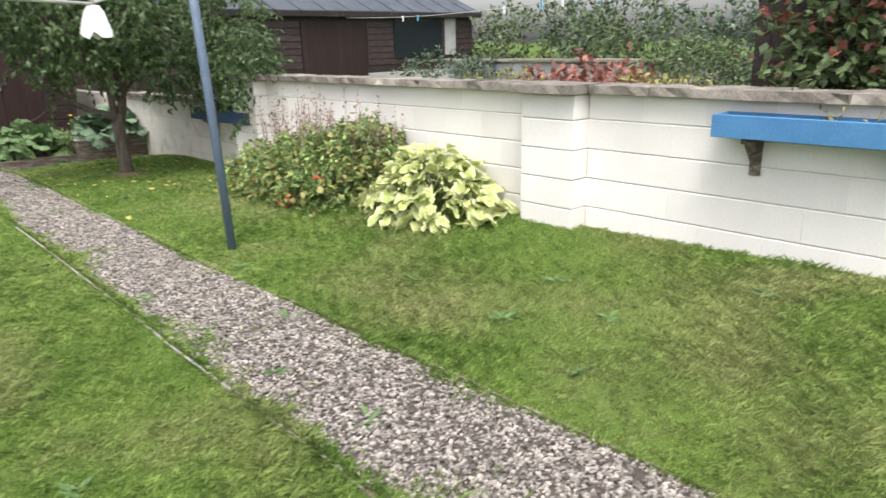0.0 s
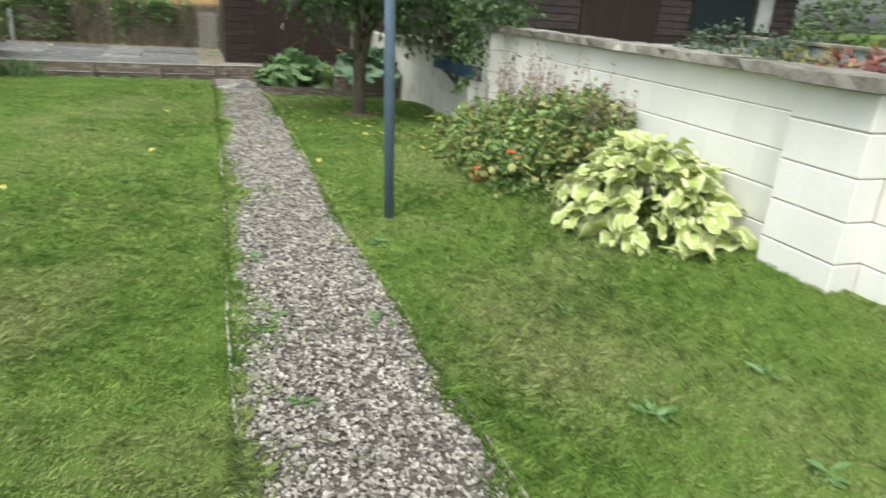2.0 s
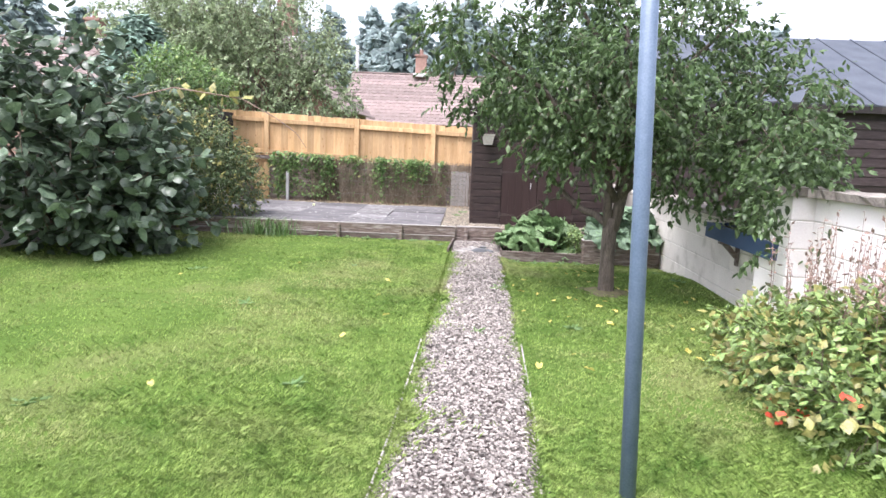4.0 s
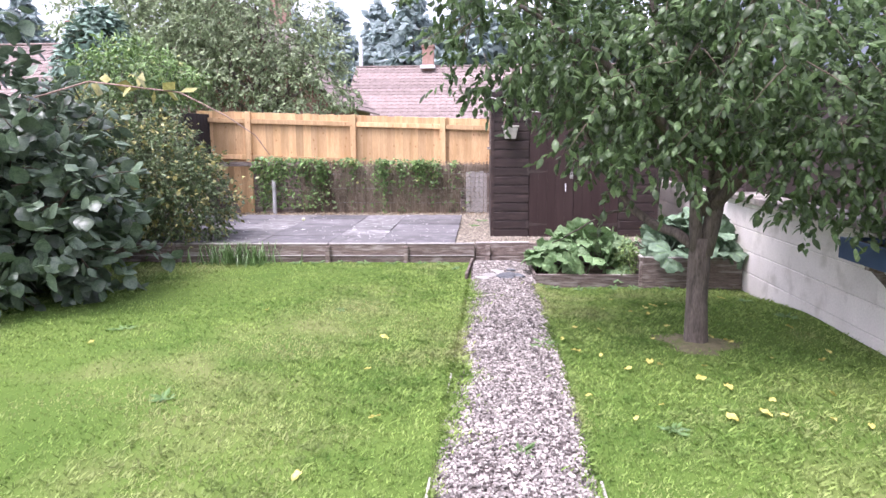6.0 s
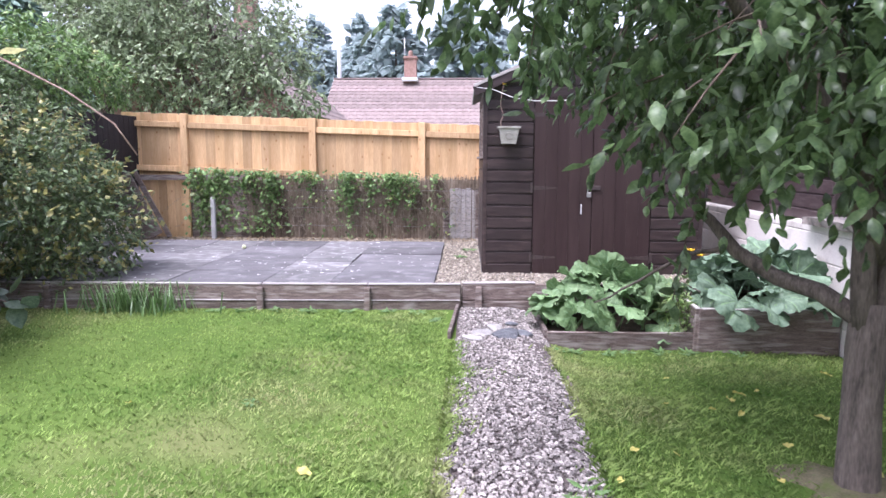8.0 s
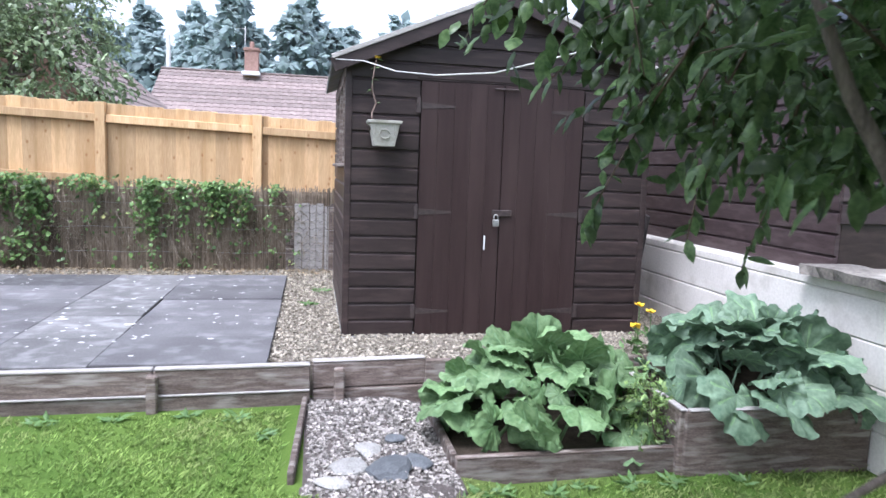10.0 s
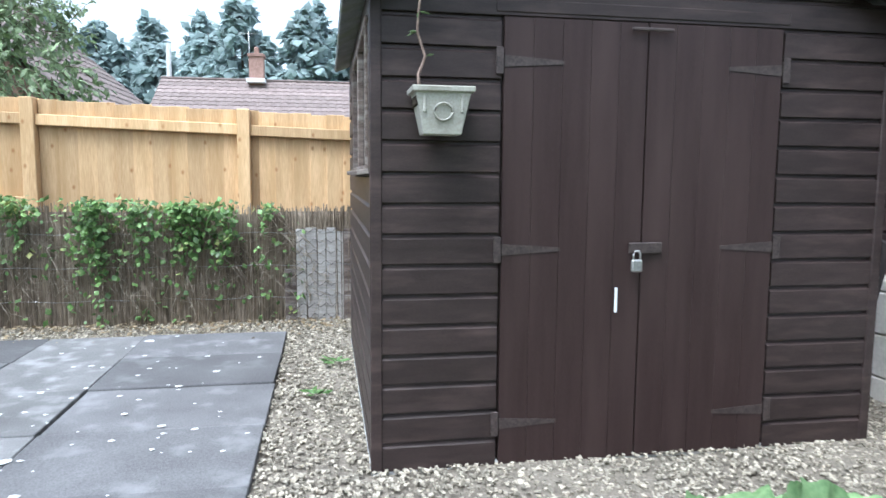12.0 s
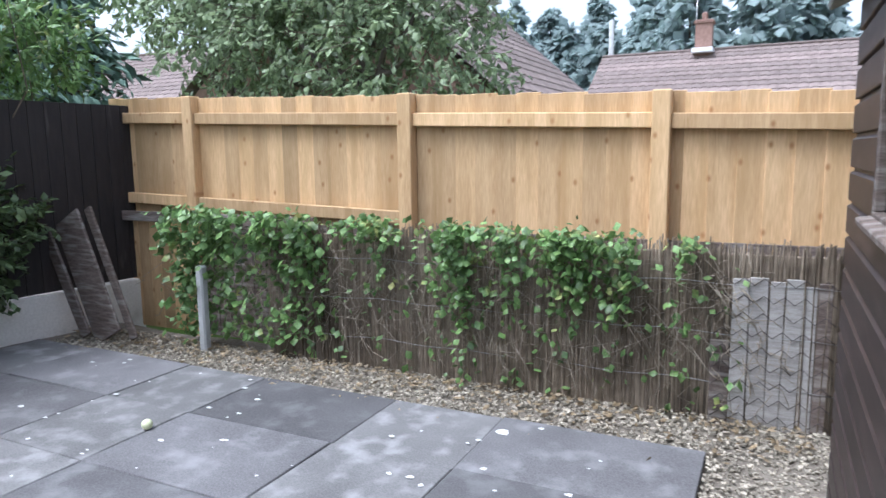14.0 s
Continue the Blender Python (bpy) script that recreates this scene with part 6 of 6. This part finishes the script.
def in_path(rng, n):
    y = np.where(rng.random(n) < 0.5, rng.uniform(1.2, 7.5, n), rng.uniform(7.5, 14.35, n))
    lo, hi = np.where(y < 13.3, path_l(y) + 0.01, 2.32), np.where(y < 13.3, path_r(y) - 0.01, 3.0)
    return np.stack([lo + (hi - lo) * rng.random(n), y], 1)


def in_patio(rng, n):
    x, y = rng.uniform(-2.4, 5.15, n), rng.uniform(14.48, 17.95, n)
    far_strip = (y > 17.44) & (x < 2.62)
    side = (x > 2.09) & (x < 2.56) & (y > 14.5)
    ahead = (x > 2.09) & (y < 15.12)
    right = (x > 4.7) & (y < 17)
    ok = far_strip | side | ahead | right
    ok &= ~((x > 3.0) & (y < 14.46))
    return np.stack([x[ok], y[ok]], 1)


pebbles("path_gravel", 44000, in_path, lambda x, y: lawn_floor(x, y) + 0.013, (0.0058, 0.0122), GRAVEL, 301, "loose purple-grey chippings on the path", "gravel")
pebbles("patio_gravel", 64000, in_patio, lambda x, y: np.full(len(x), PATIO_Z - 0.022), (0.0052, 0.0118), PEBBLE, 302, "loose buff gravel round shed and slabs", "gravel")
for k, (x, y, r) in enumerate(((2.5, 13.45, 0.07), (2.68, 13.4, 0.09), (2.6, 13.62, 0.06), (2.82, 13.5, 0.06), (2.42, 13.3, 0.06), (2.75, 13.75, 0.05))):
    bm = bmesh.new()
    bmesh.ops.create_icosphere(bm, subdivisions=2, radius=r)
    rng = np.random.default_rng(k)
    for v in bm.verts:
        v.co = Vector((v.co.x * 1.25, v.co.y, v.co.z * 0.3)) * (1 + noise.noise(v.co * 14 + Vector((k, 0, 0))) * 0.45)
    slate = part("slate_piece", bm, SLATE if k % 2 else STONE, None)
    slate.matrix_basis = pose(x, y, float(lawn_floor(x, y)) + 0.025, 4, -5, 40 * k)
    tagged(slate, "flat stone piece lying in the path gravel", "stone", "path stones")


def on_lawn(x, y):
    """Where turf grows."""
    path = (x > path_l(y) - 0.015) & (x < path_r(y) + 0.015) & (y < 13.4)
    end = (x > 2.2) & (x < 3.03) & (y > 13.28)
    return (~path) & (~end) & (x < WALL_X - 0.03) & (x > left_x(y) + 0.1) & (y < 14.2) & ~((x > 2.95) & (y > 13.45))


def turf():
    rng = np.random.default_rng(400)
    n = 640000
    x = np.where(rng.random(n) < 0.62, rng.uniform(-3.3, 5.2, n), rng.normal(2.5, 1.2, n))
    y = np.where(rng.random(n) < 0.42, rng.uniform(1.6, 7.6, n), rng.uniform(0.6, 14.2, n))
    fringe = 46000
    side = rng.random(fringe) < 0.66
    yf = rng.uniform(1.8, 13.2, fringe)
    xf = np.where(side, path_l(yf) + rng.exponential(0.085, fringe) - 0.02, path_r(yf) - rng.exponential(0.035, fringe) + 0.02)
    x, y = np.concatenate([x, xf]), np.concatenate([y, yf])
    bare = np.hypot(x - 3.97, y - 11.03) < 0.1 + 0.24 * rng.random(len(x))
    ok = on_lawn(x, y) & ~bare
    tufty = np.sin(y * 2.7) + 0.7 * np.sin(y * 6.1 + 1) + 0.6 * np.sin(y * 13.7)
    reach_l = (0.045 + 0.035 * np.clip(tufty, -0.6, 2)) * rng.exponential(0.9, len(x))
    reach_r = (0.02 + 0.02 * np.clip(-tufty, -0.2, 2)) * rng.exponential(0.9, len(x))
    edge = (((x - path_l(y)) < reach_l) | ((path_r(y) - x) < reach_r)) & (x > path_l(y) - 0.03) & (x < path_r(y) + 0.03) & (y < 13.2) & ~on_lawn(x, y)
    ok |= edge
    x, y = x[ok], y[ok]
    n = len(x)
    patch = 0.85 + 0.35 * np.sin(x * 1.3 + 2 * np.sin(y * 0.8)) * np.sin(y * 1.1 - x * 0.6)
    patch *= 1 + 0.38 * np.sin(x * 17 + 3 * np.sin(y * 9)) * np.sin(y * 15 + 2 * np.sin(x * 11)) + 0.25 * np.sin(x * 41 + y * 7) * np.sin(y * 37 - x * 9)
    near_wall = 1 + 0.1 * smooth_step(4.9, 5.15, x)
    by_path = 1 - 0.15 * ((x > path_l(y) - 0.14) & (x < path_l(y)))
    h = rng.uniform(0.018, 0.042, n) * patch * near_wall * by_path * (1 - 0.32 * smooth_step(4.5, 8, y))
    a = rng.uniform(0, 2 * np.pi, n)
    lean = rng.uniform(0.6, 1.8, n) * h
    w = rng.uniform(0.0011, 0.0021, n) * (1 + 1.1 * smooth_step(5, 9.5, y))
    on_path = (x > path_l(y)) & (x < path_r(y)) & (y < 13.3)
    h, lean = h * (1 + 0.2 * on_path), lean * (1 + 0.2 * on_path)
    z = lawn_floor(x, y) + 0.016 * on_path
    s, c = np.sin(a), np.cos(a)
    base_l = np.stack([x - w * s, y + w * c, z], 1)
    base_r = np.stack([x + w * s, y - w * c, z], 1)
    mid_l = np.stack([x + lean * 0.35 * c - w * 0.8 * s, y + lean * 0.35 * s + w * 0.8 * c, z + h * 0.62], 1)
    tip = np.stack([x + lean * c, y + lean * s, z + h], 1)
    verts = np.stack([base_l, base_r, mid_l, tip], 1).reshape(-1, 3)
    b = (np.arange(n) * 4)[:, None, None]
    tris = (b + np.array([[0, 1, 2], [2, 1, 3]])[None]).reshape(-1, 3)
    tagged(link("grass", quick_mesh("grass", verts, tris, GRASS, True)), "short uneven lawn grass with worn patches", "grass", kind="stuff")


turf()


def weeds():
    rng = np.random.default_rng(500)
    spots = [(3.05, 6.3), (2.75, 5.2), (3.6, 4.2), (3.9, 3.7), (4.2, 4.3), (3.3, 3.5), (4.5, 3.1), (3.7, 5.1), (1.1, 5.1), (0.4, 4.8), (1.3, 4.3), (0.9, 6.2), (0.2, 7.4), (1.5, 7.9), (2.3, 5.3), (2.25, 6.1), (2.62, 9.2), (2.85, 10.9), (0.6, 9.8),
             (-0.4, 11.2), (1.2, 11.9), (3.4, 9.5), (2.35, 3.9), (2.3, 4.6), (4.9, 9.0), (3.1, 13.35), (3.6, 13.4), (1.0, 14.12), (0.2, 14.1), (2.1, 13.9), (4.95, 11.8), (4.9, 12.6), (2.3, 16.0), (2.42, 16.6), (-0.9, 14.1), (-0.2, 14.12), (0.45, 14.1), (0.7, 14.15), (1.35, 14.14), (1.7, 14.16), (1.95, 14.1), (3.2, 13.38), (3.45, 13.36), (3.85, 13.4), (4.05, 13.38), (4.4, 13.35), (2.98, 13.2)]
    for x, y in spots:
        z = float(lawn_floor(x, y)) if y < 14.3 else PATIO_Z
        n = int(rng.integers(9, 18))
        a = rng.uniform(0, 2 * np.pi, n)
        w = thing("lawn_weed", x, y, z + 0.008, "small flat rosette weed in the turf", "weed", "lawn weeds")
        leaves("leaf", rng.normal(0, 0.02, (n, 3)) * (1, 1, 0.2), np.stack([np.cos(a), np.sin(a), rng.uniform(0.1, 0.6, n)], 1), rng.uniform(0.04, 0.1, n), WEED, w, width=0.32, rng=rng)


weeds()


def fallen_leaves():
    rng = np.random.default_rng(600)
    me = big_leaf("fallen_leaf", 0.06, 0.045, FALLEN, 0.2, 0.004, 0.15, 0.05, 77)
    for k in range(70):
        x, y = rng.normal(3.7, 0.75), rng.normal(10.2, 1.1)
        if k % 9 == 0:
            x, y = rng.uniform(-0.5, 4.8), rng.uniform(3, 13)
        if not bool(on_lawn(np.float64(x), np.float64(y))):
            continue
        ob = link("fallen_leaf", me, None, pose(x, y, float(lawn_floor(x, y)) + 0.03, rng.normal(0, 14), rng.normal(0, 14), rng.uniform(0, 360)) @ Matrix.Scale(rng.uniform(0.5, 1.2), 4))
        tagged(ob, "fallen yellow leaf lying on the lawn", "leaf", "fallen leaves")


fallen_leaves()
